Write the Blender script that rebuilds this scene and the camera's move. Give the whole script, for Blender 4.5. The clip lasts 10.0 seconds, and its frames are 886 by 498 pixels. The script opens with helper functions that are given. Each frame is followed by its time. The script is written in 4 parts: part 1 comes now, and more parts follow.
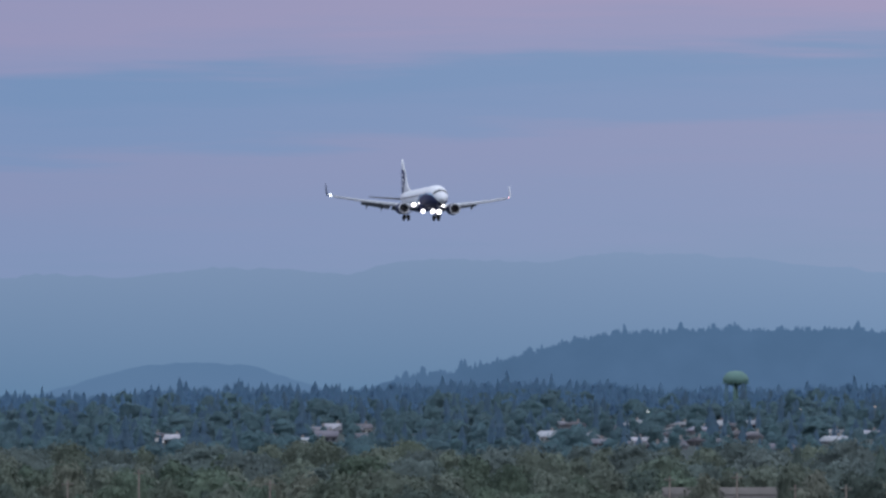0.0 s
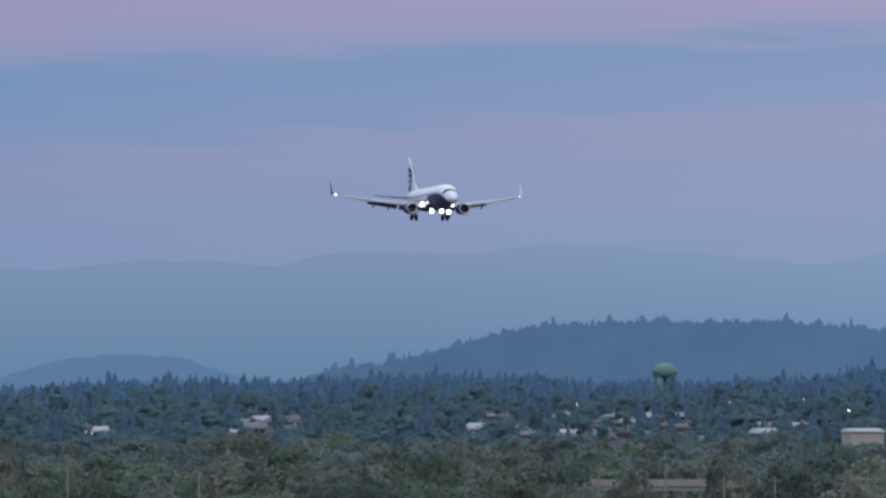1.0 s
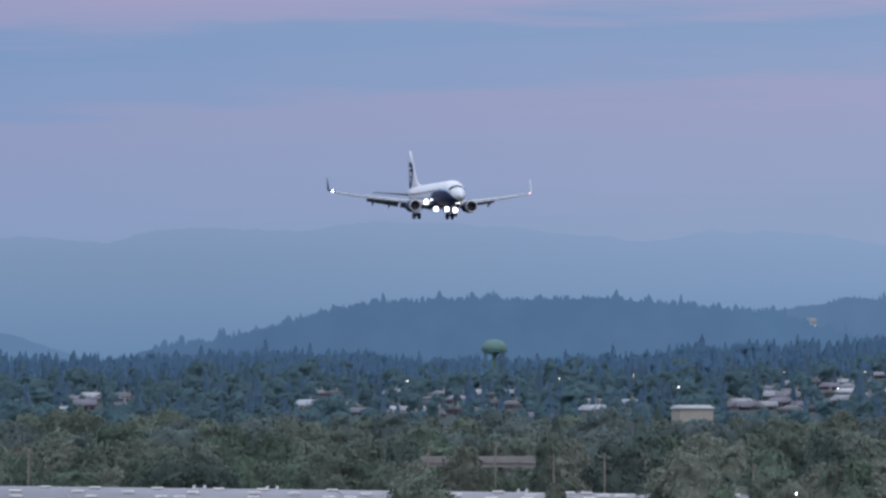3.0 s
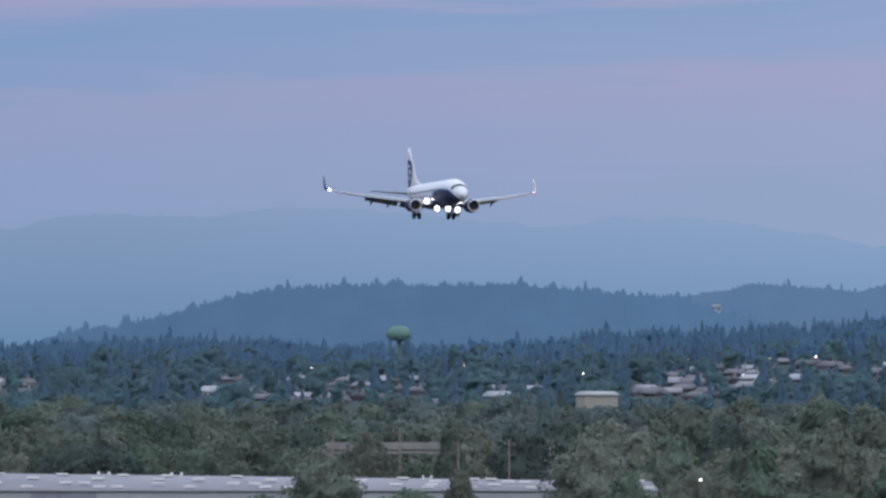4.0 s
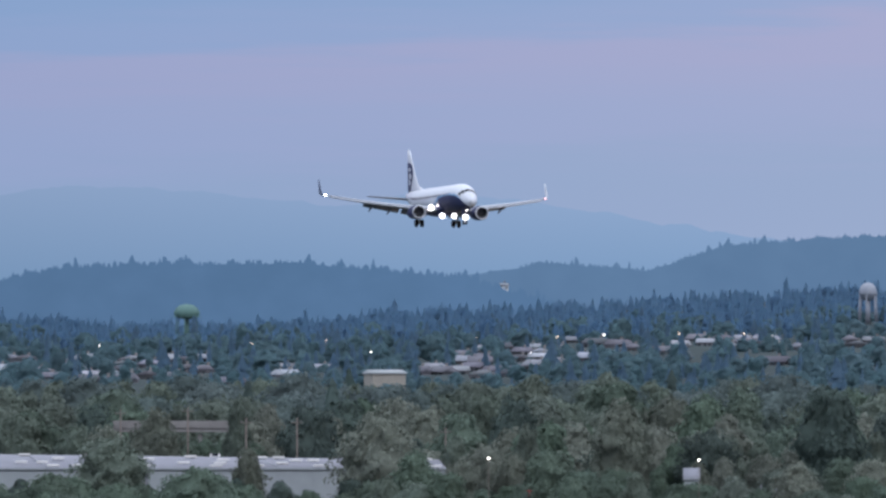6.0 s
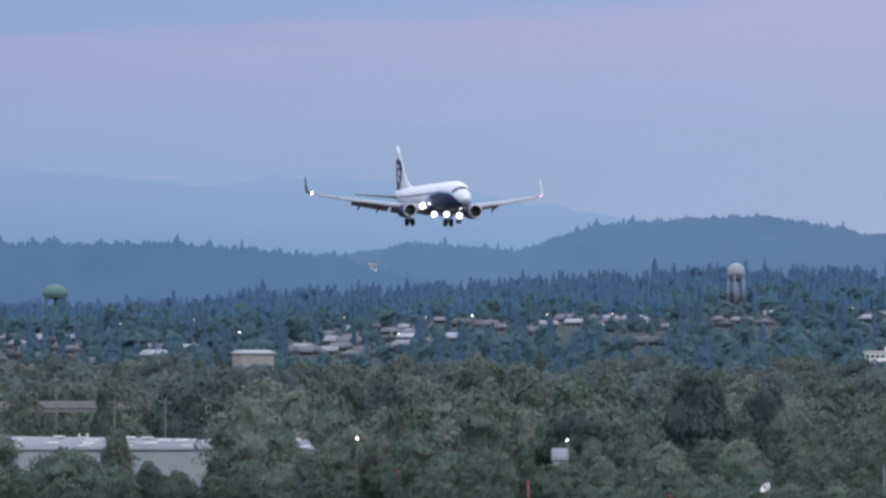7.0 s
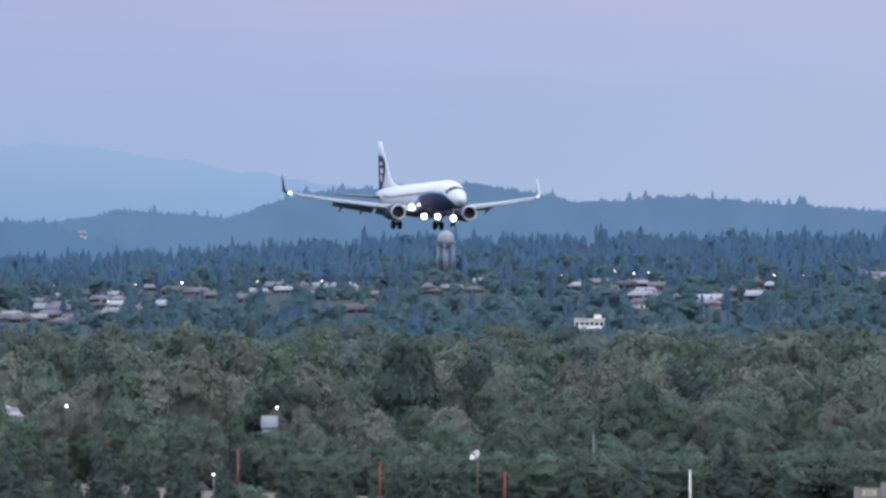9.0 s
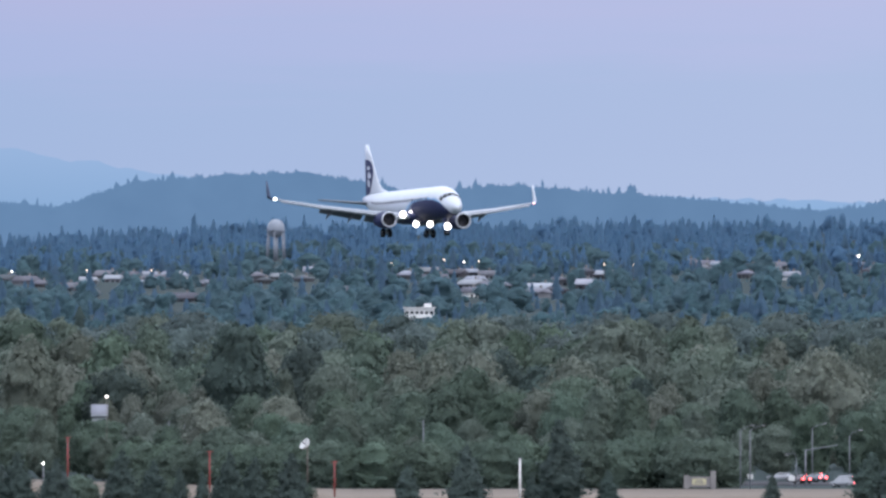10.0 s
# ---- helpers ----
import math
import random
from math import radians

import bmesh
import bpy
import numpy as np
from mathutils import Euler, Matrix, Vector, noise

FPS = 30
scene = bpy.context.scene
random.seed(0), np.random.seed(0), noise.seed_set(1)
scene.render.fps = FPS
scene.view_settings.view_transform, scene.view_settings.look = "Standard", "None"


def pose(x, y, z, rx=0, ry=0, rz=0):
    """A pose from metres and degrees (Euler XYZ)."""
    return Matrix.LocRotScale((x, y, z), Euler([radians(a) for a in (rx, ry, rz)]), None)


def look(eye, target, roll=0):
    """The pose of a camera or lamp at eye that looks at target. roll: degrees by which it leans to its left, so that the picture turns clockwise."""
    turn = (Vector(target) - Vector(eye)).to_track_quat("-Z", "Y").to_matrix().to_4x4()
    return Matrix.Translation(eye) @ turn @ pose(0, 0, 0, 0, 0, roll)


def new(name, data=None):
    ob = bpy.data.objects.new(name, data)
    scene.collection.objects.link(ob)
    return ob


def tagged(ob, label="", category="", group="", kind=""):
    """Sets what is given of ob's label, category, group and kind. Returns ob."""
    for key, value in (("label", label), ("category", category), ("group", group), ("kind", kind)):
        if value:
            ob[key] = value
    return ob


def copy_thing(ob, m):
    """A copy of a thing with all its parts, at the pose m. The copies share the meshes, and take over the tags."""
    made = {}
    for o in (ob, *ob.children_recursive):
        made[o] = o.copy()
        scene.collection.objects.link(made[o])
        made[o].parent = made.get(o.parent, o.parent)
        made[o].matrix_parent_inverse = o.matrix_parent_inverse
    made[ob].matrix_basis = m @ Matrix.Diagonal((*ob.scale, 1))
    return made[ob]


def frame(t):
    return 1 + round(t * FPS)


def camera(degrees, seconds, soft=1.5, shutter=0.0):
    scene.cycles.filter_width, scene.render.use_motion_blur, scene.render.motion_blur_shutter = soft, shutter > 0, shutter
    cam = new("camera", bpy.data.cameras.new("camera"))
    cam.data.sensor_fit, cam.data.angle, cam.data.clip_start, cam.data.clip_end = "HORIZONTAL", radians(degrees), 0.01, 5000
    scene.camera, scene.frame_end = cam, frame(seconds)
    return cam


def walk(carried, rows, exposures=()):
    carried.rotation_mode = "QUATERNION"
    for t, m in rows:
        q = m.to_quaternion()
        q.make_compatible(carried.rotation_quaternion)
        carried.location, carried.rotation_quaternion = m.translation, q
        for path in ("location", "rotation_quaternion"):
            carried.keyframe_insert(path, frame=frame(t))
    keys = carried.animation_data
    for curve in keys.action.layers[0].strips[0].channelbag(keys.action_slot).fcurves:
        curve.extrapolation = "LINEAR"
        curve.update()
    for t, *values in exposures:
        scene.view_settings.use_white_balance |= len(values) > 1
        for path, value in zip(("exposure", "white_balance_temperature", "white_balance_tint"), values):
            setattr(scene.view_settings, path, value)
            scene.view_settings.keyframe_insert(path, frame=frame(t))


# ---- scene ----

# camera on a tripod, panning after the aircraft; EYE is its height over the airfield
EYE, LENS, HZ, F = 21.0, 4.5776, 860.0, 19615.0
cam = camera(LENS, 10.0, soft=2.7)
PAN = [(0.0, 0.000, 1.224), (0.5, -0.183, 1.201), (1.0, -0.368, 1.183), (1.5, -0.561, 1.155), (2.0, -0.781, 1.135),
       (2.5, -1.019, 1.101), (4.0, -1.741, 0.992), (4.5, -2.036, 0.964), (5.0, -2.308, 0.945), (6.5, -3.155, 0.832),
       (7.0, -3.517, 0.778), (7.5, -3.847, 0.720), (8.0, -4.212, 0.651), (8.5, -4.603, 0.634), (9.0, -5.018, 0.610),
       (9.5, -5.442, 0.580), (10.0, -5.897, 0.552)]
EXPOSURE = [(0.0, 0.08), (2.5, 0.18), (5.0, 0.3), (7.5, 0.46), (10.0, 0.64)]
walk(cam, [(t, pose(0, 0, EYE, 90 + tilt, 0, yaw)) for t, yaw, tilt in PAN], EXPOSURE)


def spot(p, q, r):
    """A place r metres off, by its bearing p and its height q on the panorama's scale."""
    a = (p - 784) / F
    return Vector((r * math.sin(a), r * math.cos(a), EYE + (HZ - q) * r / F))


# ---- world: an overcast dusk sky with long bands of cloud ----
def world():
    w = bpy.data.worlds.new("dusk_sky")
    scene.world = w
    w.use_nodes = True
    n, l = w.node_tree.nodes, w.node_tree.links
    n.clear()
    out = n.new("ShaderNodeOutputWorld")
    bg = n.new("ShaderNodeBackground")
    bg.inputs["Strength"].default_value = 1.0
    tc = n.new("ShaderNodeTexCoord")
    sep = n.new("ShaderNodeSeparateXYZ")
    l.new(tc.outputs["Generated"], sep.inputs[0])

    def m(op, a, b=None, c=None):
        k = n.new("ShaderNodeMath")
        k.operation = op
        for i, v in enumerate((a, b, c)):
            if v is None:
                continue
            if isinstance(v, (int, float)):
                k.inputs[i].default_value = v
            else:
                l.new(v, k.inputs[i])
        return k.outputs[0]

    def cloud(sx, sz, detail):
        mp = n.new("ShaderNodeMapping")
        mp.inputs["Scale"].default_value = (sx, sx, sz)
        l.new(tc.outputs["Generated"], mp.inputs[0])
        t = n.new("ShaderNodeTexNoise")
        t.inputs["Scale"].default_value = 1.0
        t.inputs["Detail"].default_value = detail
        t.inputs["Roughness"].default_value = 0.55
        l.new(mp.outputs[0], t.inputs["Vector"])
        return t.outputs["Fac"]

    big, fine = cloud(14, 130, 3), cloud(45, 700, 4)
    v = m("MULTIPLY_ADD", sep.outputs["X"], -0.05, sep.outputs["Z"])
    v = m("ADD", v, m("MULTIPLY_ADD", big, 0.006, -0.003))
    v = m("ADD", v, m("MULTIPLY_ADD", fine, 0.006, -0.003))
    ramp = n.new("ShaderNodeValToRGB")
    ramp.color_ramp.interpolation = "EASE"
    e = ramp.color_ramp.elements
    stops = SKY_STOPS
    e[0].position, e[0].color = stops[0][0], (*stops[0][1], 1)
    e[1].position, e[1].color = stops[-1][0], (*stops[-1][1], 1)
    for p, c in stops[1:-1]:
        k = e.new(p)
        k.color = (*c, 1)
    l.new(m("MULTIPLY", v, 1 / 0.06), ramp.inputs[0])
    # brighter and rosier towards the right of the airfield
    bright = n.new("ShaderNodeMix")
    bright.data_type, bright.blend_type = "RGBA", "MULTIPLY"
    bright.inputs[0].default_value = 1
    l.new(ramp.outputs[0], bright.inputs[6])
    comb = n.new("ShaderNodeCombineXYZ")
    for i, (slope, base) in enumerate(((2.0, 0.93), (1.0, 0.965), (0.45, 0.975))):
        side = m("MULTIPLY_ADD", sep.outputs["X"], slope, base)
        l.new(m("MINIMUM", m("MAXIMUM", side, 0.86), 1.2), comb.inputs[i])
    l.new(comb.outputs[0], bright.inputs[7])
    sky = n.new("ShaderNodeTexSky")
    sky.sky_type, sky.sun_disc = "NISHITA", False
    sky.sun_elevation, sky.sun_rotation = radians(4), radians(150)
    # the cloud deck overhead, over a thin share of the clear sky
    up = n.new("ShaderNodeMix")
    up.data_type = "RGBA"
    up.inputs[0].default_value = 0.05
    up.inputs[6].default_value = (1.04, 1.13, 1.36, 1)
    l.new(sky.outputs[0], up.inputs[7])
    mix = n.new("ShaderNodeMix")
    mix.data_type = "RGBA"
    fac = n.new("ShaderNodeMapRange")
    fac.interpolation_type = "SMOOTHSTEP"
    fac.inputs["From Min"].default_value, fac.inputs["From Max"].default_value = 0.055, 0.45
    l.new(sep.outputs["Z"], fac.inputs["Value"])
    l.new(fac.outputs[0], mix.inputs[0])
    l.new(bright.outputs[2], mix.inputs[6])
    l.new(up.outputs[2], mix.inputs[7])
    l.new(mix.outputs[2], bg.inputs["Color"])
    l.new(bg.outputs[0], out.inputs["Surface"])


SKY_STOPS = [(0.0, (0.235, 0.312, 0.475)), (0.30, (0.228, 0.303, 0.472)), (0.39, (0.25, 0.305, 0.485)), (0.505, (0.272, 0.303, 0.48)),
             (0.55, (0.225, 0.30, 0.49)), (0.62, (0.205, 0.295, 0.485)), (0.67, (0.30, 0.31, 0.49)), (0.72, (0.335, 0.313, 0.485)),
             (0.82, (0.30, 0.31, 0.49)), (1.0, (0.32, 0.34, 0.5))]
world()
# added soft front light from behind the camera; the overcast dusk has no sun
sun = new("sun", bpy.data.lights.new("sun", "SUN"))
sun.data.energy, sun.data.angle, sun.data.color = 0.5, radians(40), (1.0, 0.93, 0.88)
sun.matrix_world = look((0, 0, 0), Vector((-0.45, 0.75, -0.75)))


# ---- materials ----
def material(name, colour, colour2=None, rough=0.7, scale=1.0, metal=0.0, spread=0.0, bump=0.0, glow=None, island=False, coat=0.0, grain=0.0, thin=0.0):
    """A surface with grain at two scales; spread varies it from thing to thing."""
    mt = bpy.data.materials.new(name)
    mt.use_nodes = True
    n, l = mt.node_tree.nodes, mt.node_tree.links
    b = n["Principled BSDF"]
    b.inputs["Roughness"].default_value, b.inputs["Metallic"].default_value = rough, metal
    b.inputs["Coat Weight"].default_value = coat
    if rough > 0.75:
        b.inputs["Specular IOR Level"].default_value = 0.15
    c2 = colour2 or tuple(0.8 * c for c in colour)
    geo = n.new("ShaderNodeNewGeometry")
    a, f = n.new("ShaderNodeTexNoise"), n.new("ShaderNodeTexNoise")
    a.inputs["Scale"].default_value, f.inputs["Scale"].default_value = 0.25 * scale, 2.2 * scale
    a.inputs["Detail"].default_value = 3
    mix, mix2 = n.new("ShaderNodeMix"), n.new("ShaderNodeMix")
    mix.data_type = mix2.data_type = "RGBA"
    mix.inputs[6].default_value, mix.inputs[7].default_value = (*colour, 1), (*c2, 1)
    src = n.new("ShaderNodeTexCoord").outputs["Object"]
    for t in (a, f):
        l.new(src, t.inputs["Vector"])
    half = n.new("ShaderNodeMath")
    half.operation = "ADD"
    l.new(a.outputs["Fac"], half.inputs[0])
    l.new(f.outputs["Fac"], half.inputs[1])
    rng = n.new("ShaderNodeMapRange")
    rng.inputs["From Min"].default_value, rng.inputs["From Max"].default_value = 0.72, 1.28
    l.new(half.outputs[0], rng.inputs["Value"])
    l.new(rng.outputs[0], mix.inputs[0])
    last = mix.outputs[2]
    if spread:
        info = n.new("ShaderNodeObjectInfo").outputs["Random"] if not island else geo.outputs["Random Per Island"]
        hsv = n.new("ShaderNodeHueSaturation")
        for key, lo, hi in (("Value", 1 - spread, 1 + spread), ("Hue", 0.5 - 0.06 * spread, 0.5 + 0.06 * spread), ("Saturation", 1 + 0.5 * spread, 1 - 0.6 * spread)):
            r = n.new("ShaderNodeMapRange")
            r.inputs["To Min"].default_value, r.inputs["To Max"].default_value = lo, hi
            if key == "Value":
                l.new(info, r.inputs["Value"])
            else:
                w = n.new("ShaderNodeMath")
                w.operation = "FRACT"
                k = n.new("ShaderNodeMath")
                k.operation = "MULTIPLY"
                k.inputs[1].default_value = 7.31 if key == "Hue" else 13.7
                l.new(info, k.inputs[0])
                l.new(k.outputs[0], w.inputs[0])
                l.new(w.outputs[0], r.inputs["Value"])
            l.new(r.outputs[0], hsv.inputs[key])
        l.new(last, hsv.inputs["Color"])
        last = hsv.outputs[0]
    if grain:
        g, r = n.new("ShaderNodeHueSaturation"), n.new("ShaderNodeMapRange")
        r.inputs["To Min"].default_value, r.inputs["To Max"].default_value = 1 - grain, 1 + grain
        l.new(geo.outputs["Random Per Island"], r.inputs["Value"])
        l.new(r.outputs[0], g.inputs["Value"])
        l.new(last, g.inputs["Color"])
        last = g.outputs[0]
    l.new(last, b.inputs["Base Color"])
    if bump:
        bp = n.new("ShaderNodeBump")
        bp.inputs["Strength"].default_value = bump
        l.new(f.outputs["Fac"], bp.inputs["Height"])
        l.new(bp.outputs[0], b.inputs["Normal"])
    if thin:    # leaves let part of the light through
        tr, ms = n.new("ShaderNodeBsdfTranslucent"), n.new("ShaderNodeMixShader")
        l.new(last, tr.inputs["Color"])
        ms.inputs[0].default_value = thin
        l.new(b.outputs[0], ms.inputs[1])
        l.new(tr.outputs[0], ms.inputs[2])
        l.new(ms.outputs[0], n["Material Output"].inputs["Surface"])
    if glow:
        b.inputs["Emission Color"].default_value, b.inputs["Emission Strength"].default_value = (*glow[0], 1), glow[1]
    return mt


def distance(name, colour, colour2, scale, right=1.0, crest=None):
    """Far hills as a backdrop that glows by itself: miles of evening haze put into the emission colour."""
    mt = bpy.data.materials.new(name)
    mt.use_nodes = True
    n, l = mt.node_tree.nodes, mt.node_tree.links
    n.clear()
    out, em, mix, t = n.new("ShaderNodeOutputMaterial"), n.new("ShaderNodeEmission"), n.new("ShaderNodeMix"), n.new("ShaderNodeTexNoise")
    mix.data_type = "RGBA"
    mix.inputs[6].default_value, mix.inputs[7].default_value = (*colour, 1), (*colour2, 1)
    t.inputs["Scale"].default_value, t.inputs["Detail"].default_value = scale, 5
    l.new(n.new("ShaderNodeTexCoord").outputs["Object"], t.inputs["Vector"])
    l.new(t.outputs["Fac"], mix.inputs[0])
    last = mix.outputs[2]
    if crest:   # painted haze: the far range's glow pales towards its crest, where it meets the sky
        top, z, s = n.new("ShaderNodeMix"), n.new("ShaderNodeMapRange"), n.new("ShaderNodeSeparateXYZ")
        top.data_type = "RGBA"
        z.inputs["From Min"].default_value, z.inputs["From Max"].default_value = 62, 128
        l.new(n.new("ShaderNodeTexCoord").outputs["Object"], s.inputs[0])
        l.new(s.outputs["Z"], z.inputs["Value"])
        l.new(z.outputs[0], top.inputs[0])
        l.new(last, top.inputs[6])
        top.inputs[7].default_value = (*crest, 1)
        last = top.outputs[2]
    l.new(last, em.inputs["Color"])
    # painted air light: the glow grows or fades towards the right of the airfield
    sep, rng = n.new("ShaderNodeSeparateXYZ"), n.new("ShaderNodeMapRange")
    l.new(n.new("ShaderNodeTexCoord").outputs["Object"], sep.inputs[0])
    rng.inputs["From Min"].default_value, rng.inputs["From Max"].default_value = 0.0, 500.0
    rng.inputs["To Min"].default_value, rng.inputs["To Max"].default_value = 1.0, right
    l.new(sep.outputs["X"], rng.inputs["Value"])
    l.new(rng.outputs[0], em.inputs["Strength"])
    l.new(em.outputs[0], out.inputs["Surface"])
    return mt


GRASS = material("dry_grass", (0.034, 0.05, 0.05), (0.028, 0.042, 0.043), 0.95, 0.05)
TAN = material("mown_dry_grass", (0.22, 0.18, 0.145), (0.17, 0.14, 0.115), 0.95, 0.3, bump=0.3)
ASPHALT = material("asphalt", (0.06, 0.06, 0.065), (0.045, 0.045, 0.05), 0.9, 0.8, bump=0.2)
LEAF = material("cottonwood_leaf", (0.136, 0.168, 0.138), (0.112, 0.142, 0.118), 0.9, 0.6, spread=0.2, grain=0.32, thin=0.35)
LEAF_PALE = material("pale_leaf", (0.162, 0.182, 0.150), (0.134, 0.152, 0.128), 0.9, 0.7, spread=0.18, grain=0.34, thin=0.35)
LEAF_GREEN = material("green_leaf", (0.110, 0.150, 0.116), (0.088, 0.124, 0.099), 0.9, 0.8, spread=0.2, grain=0.34, thin=0.35)
LEAF_DARK = material("dark_leaf", (0.080, 0.110, 0.098), (0.066, 0.092, 0.084), 0.9, 0.8, spread=0.16, grain=0.3, thin=0.35)
# farther leaves: a little haze is put into the bluer base colour
LEAF_HAZE = material("haze_tinted_leaf", (0.126, 0.164, 0.158), (0.106, 0.141, 0.139), 0.9, 0.3, spread=0.16, grain=0.26, thin=0.4)
FIR = material("fir_needles", (0.070, 0.102, 0.092), (0.056, 0.083, 0.077), 0.9, 0.5, spread=0.2, grain=0.25, thin=0.3)
# far needles and leaves: blue distance haze is put into these base colours
FIR_HAZE = material("haze_blue_fir_needles", (0.114, 0.216, 0.334), (0.107, 0.204, 0.318), 0.9, 0.2, spread=0.05, island=True, thin=0.5)
FIR_SLOPE_HAZE = material("haze_blue_slope_needles", (0.100, 0.174, 0.248), (0.092, 0.160, 0.230), 0.9, 0.2, spread=0.07, island=True, thin=0.5)
LEAF_HAZE_WOODS = material("haze_blue_broadleaf", (0.120, 0.200, 0.226), (0.105, 0.180, 0.207), 0.9, 0.2, spread=0.14, island=True, thin=0.5)
BARK = material("bark", (0.10, 0.085, 0.07), (0.06, 0.05, 0.045), 0.9, 2)
# glowing hill colours with the evening haze painted in
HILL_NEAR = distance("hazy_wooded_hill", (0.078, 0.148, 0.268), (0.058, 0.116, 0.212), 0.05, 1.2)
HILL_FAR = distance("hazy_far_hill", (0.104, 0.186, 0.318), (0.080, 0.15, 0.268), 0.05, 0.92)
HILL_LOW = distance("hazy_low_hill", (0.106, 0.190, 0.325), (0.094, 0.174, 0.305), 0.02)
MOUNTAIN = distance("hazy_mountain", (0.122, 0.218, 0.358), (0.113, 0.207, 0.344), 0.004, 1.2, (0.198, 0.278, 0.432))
WHITE = material("white_paint", (0.58, 0.61, 0.66), (0.53, 0.56, 0.61), 0.35, 0.5, coat=0.3)
NAVY = material("navy_paint", (0.014, 0.022, 0.088), (0.011, 0.018, 0.070), 0.7, 0.5)
WINGLET_BLUE = material("winglet_blue_paint", (0.045, 0.068, 0.135), (0.038, 0.058, 0.115), 0.5, 0.5)
TEAL = material("light_blue_paint", (0.16, 0.36, 0.58), (0.13, 0.30, 0.52), 0.3, 0.5)
WING_GREY = material("wing_grey_paint", (0.36, 0.385, 0.43), (0.30, 0.325, 0.37), 0.4, 0.8)
FLAP_GREY = material("flap_grey_paint", (0.20, 0.21, 0.24), (0.14, 0.15, 0.17), 0.5, 0.8)
ALUMINIUM = material("bare_aluminium", (0.60, 0.62, 0.66), (0.53, 0.55, 0.59), 0.35, 1, metal=0.35)
DARK = material("dark_cavity", (0.02, 0.02, 0.024), (0.012, 0.012, 0.015), 0.6, 2)
FAN = material("fan_titanium", (0.22, 0.22, 0.25), (0.16, 0.16, 0.185), 0.4, 2, metal=0.6)
GLASS = material("cockpit_glass", (0.012, 0.016, 0.024), (0.008, 0.01, 0.016), 0.08, 1)
RUBBER = material("tyre_rubber", (0.022, 0.022, 0.024), (0.016, 0.016, 0.017), 0.8, 4)
STEEL = material("gear_steel", (0.45, 0.46, 0.48), (0.36, 0.37, 0.39), 0.4, 2, metal=0.6)
LAMP = material("landing_lamp", (1, 1, 1), None, 0.2, 1, glow=((1.0, 0.96, 0.97), 5.0))
LAMP_SMALL = material("turnoff_lamp", (1, 1, 1), None, 0.2, 1, glow=((1.0, 0.95, 0.95), 2.5))
NAV_GREEN = material("nav_lamp_right", (1, 1, 1), None, 0.2, 1, glow=((0.93, 1.0, 0.93), 4.0))
NAV_RED = material("nav_lamp_left", (1, 0.8, 0.8), None, 0.2, 1, glow=((1.0, 0.42, 0.45), 2.0))


# ---- mesh helpers ----
def mesh_of(name, verts, faces, smooth=False, normals=None):
    me = bpy.data.meshes.new(name)
    me.from_pydata([tuple(v) for v in verts], [], faces)
    me.update()
    if smooth:
        me.shade_smooth()
    if normals:
        me.normals_split_custom_set_from_vertices([tuple(v) for v in normals])
    return me


def part(name, data, mat, parent=None, label=""):
    """One mesh object, from a bmesh or a mesh, under a thing or a part."""
    if isinstance(data, bmesh.types.BMesh):
        me = bpy.data.meshes.new(name)
        bmesh.ops.recalc_face_normals(data, faces=data.faces)
        data.to_mesh(me)
        data.free()
    else:
        me = data
    if not me.materials:
        me.materials.append(mat)
    ob = new(name, me)
    if parent:
        ob.parent = parent
    return tagged(ob, label)


def thing(name, m, label, category, group="", kind=""):
    ob = new(name)
    ob.empty_display_size = 0.3
    ob.matrix_basis = m
    return tagged(ob, label, category, group, kind)


def box(sx, sy, sz, at=(0, 0, 0), bev=0.0, rot=None):
    """A block of that size, its foot's middle at the place given."""
    bm = bmesh.new()
    bmesh.ops.create_cube(bm, size=1)
    bmesh.ops.transform(bm, matrix=Matrix.Translation(at) @ (rot or Matrix()) @ Matrix.Translation((0, 0, sz / 2)) @ Matrix.Diagonal((sx, sy, sz, 1)), verts=bm.verts)
    if bev:
        bmesh.ops.bevel(bm, geom=bm.edges[:], offset=bev, segments=2, affect="EDGES")
    return bm


def tube(path, radii, sides=8, cap=True):
    """A round bar along a path, its radius given point by point."""
    verts, faces = [], []
    path = [Vector(p) for p in path]
    for i, p in enumerate(path):
        d = (path[min(i + 1, len(path) - 1)] - path[max(i - 1, 0)]).normalized()
        a = d.cross(Vector((0, 0, 1)) if abs(d.z) < 0.9 else Vector((1, 0, 0))).normalized()
        b = d.cross(a)
        for k in range(sides):
            w = 2 * math.pi * k / sides
            verts.append(p + radii[i] * (math.cos(w) * a + math.sin(w) * b))
    for i in range(len(path) - 1):
        for k in range(sides):
            j = (k + 1) % sides
            faces.append((i * sides + k, i * sides + j, (i + 1) * sides + j, (i + 1) * sides + k))
    if cap:
        faces.append(tuple(range(sides))[::-1])
        faces.append(tuple((len(path) - 1) * sides + k for k in range(sides)))
    return mesh_of("bar", verts, faces, True)


def loft(rings, cap=True, closed=True):
    n = len(rings[0])
    verts = [v for r in rings for v in r]
    faces = []
    for i in range(len(rings) - 1):
        for k in range(n if closed else n - 1):
            j = (k + 1) % n
            faces.append((i * n + k, i * n + j, (i + 1) * n + j, (i + 1) * n + k))
    if cap and closed:
        faces.append(tuple(range(n))[::-1])
        faces.append(tuple((len(rings) - 1) * n + k for k in range(n)))
    bm = bmesh.new()
    bm.from_mesh(mesh_of("loft", verts, faces, True))
    return bm


def line(pts, x):
    """The height of a broken line at x."""
    return float(np.interp(x, [p[0] for p in pts], [p[1] for p in pts]))


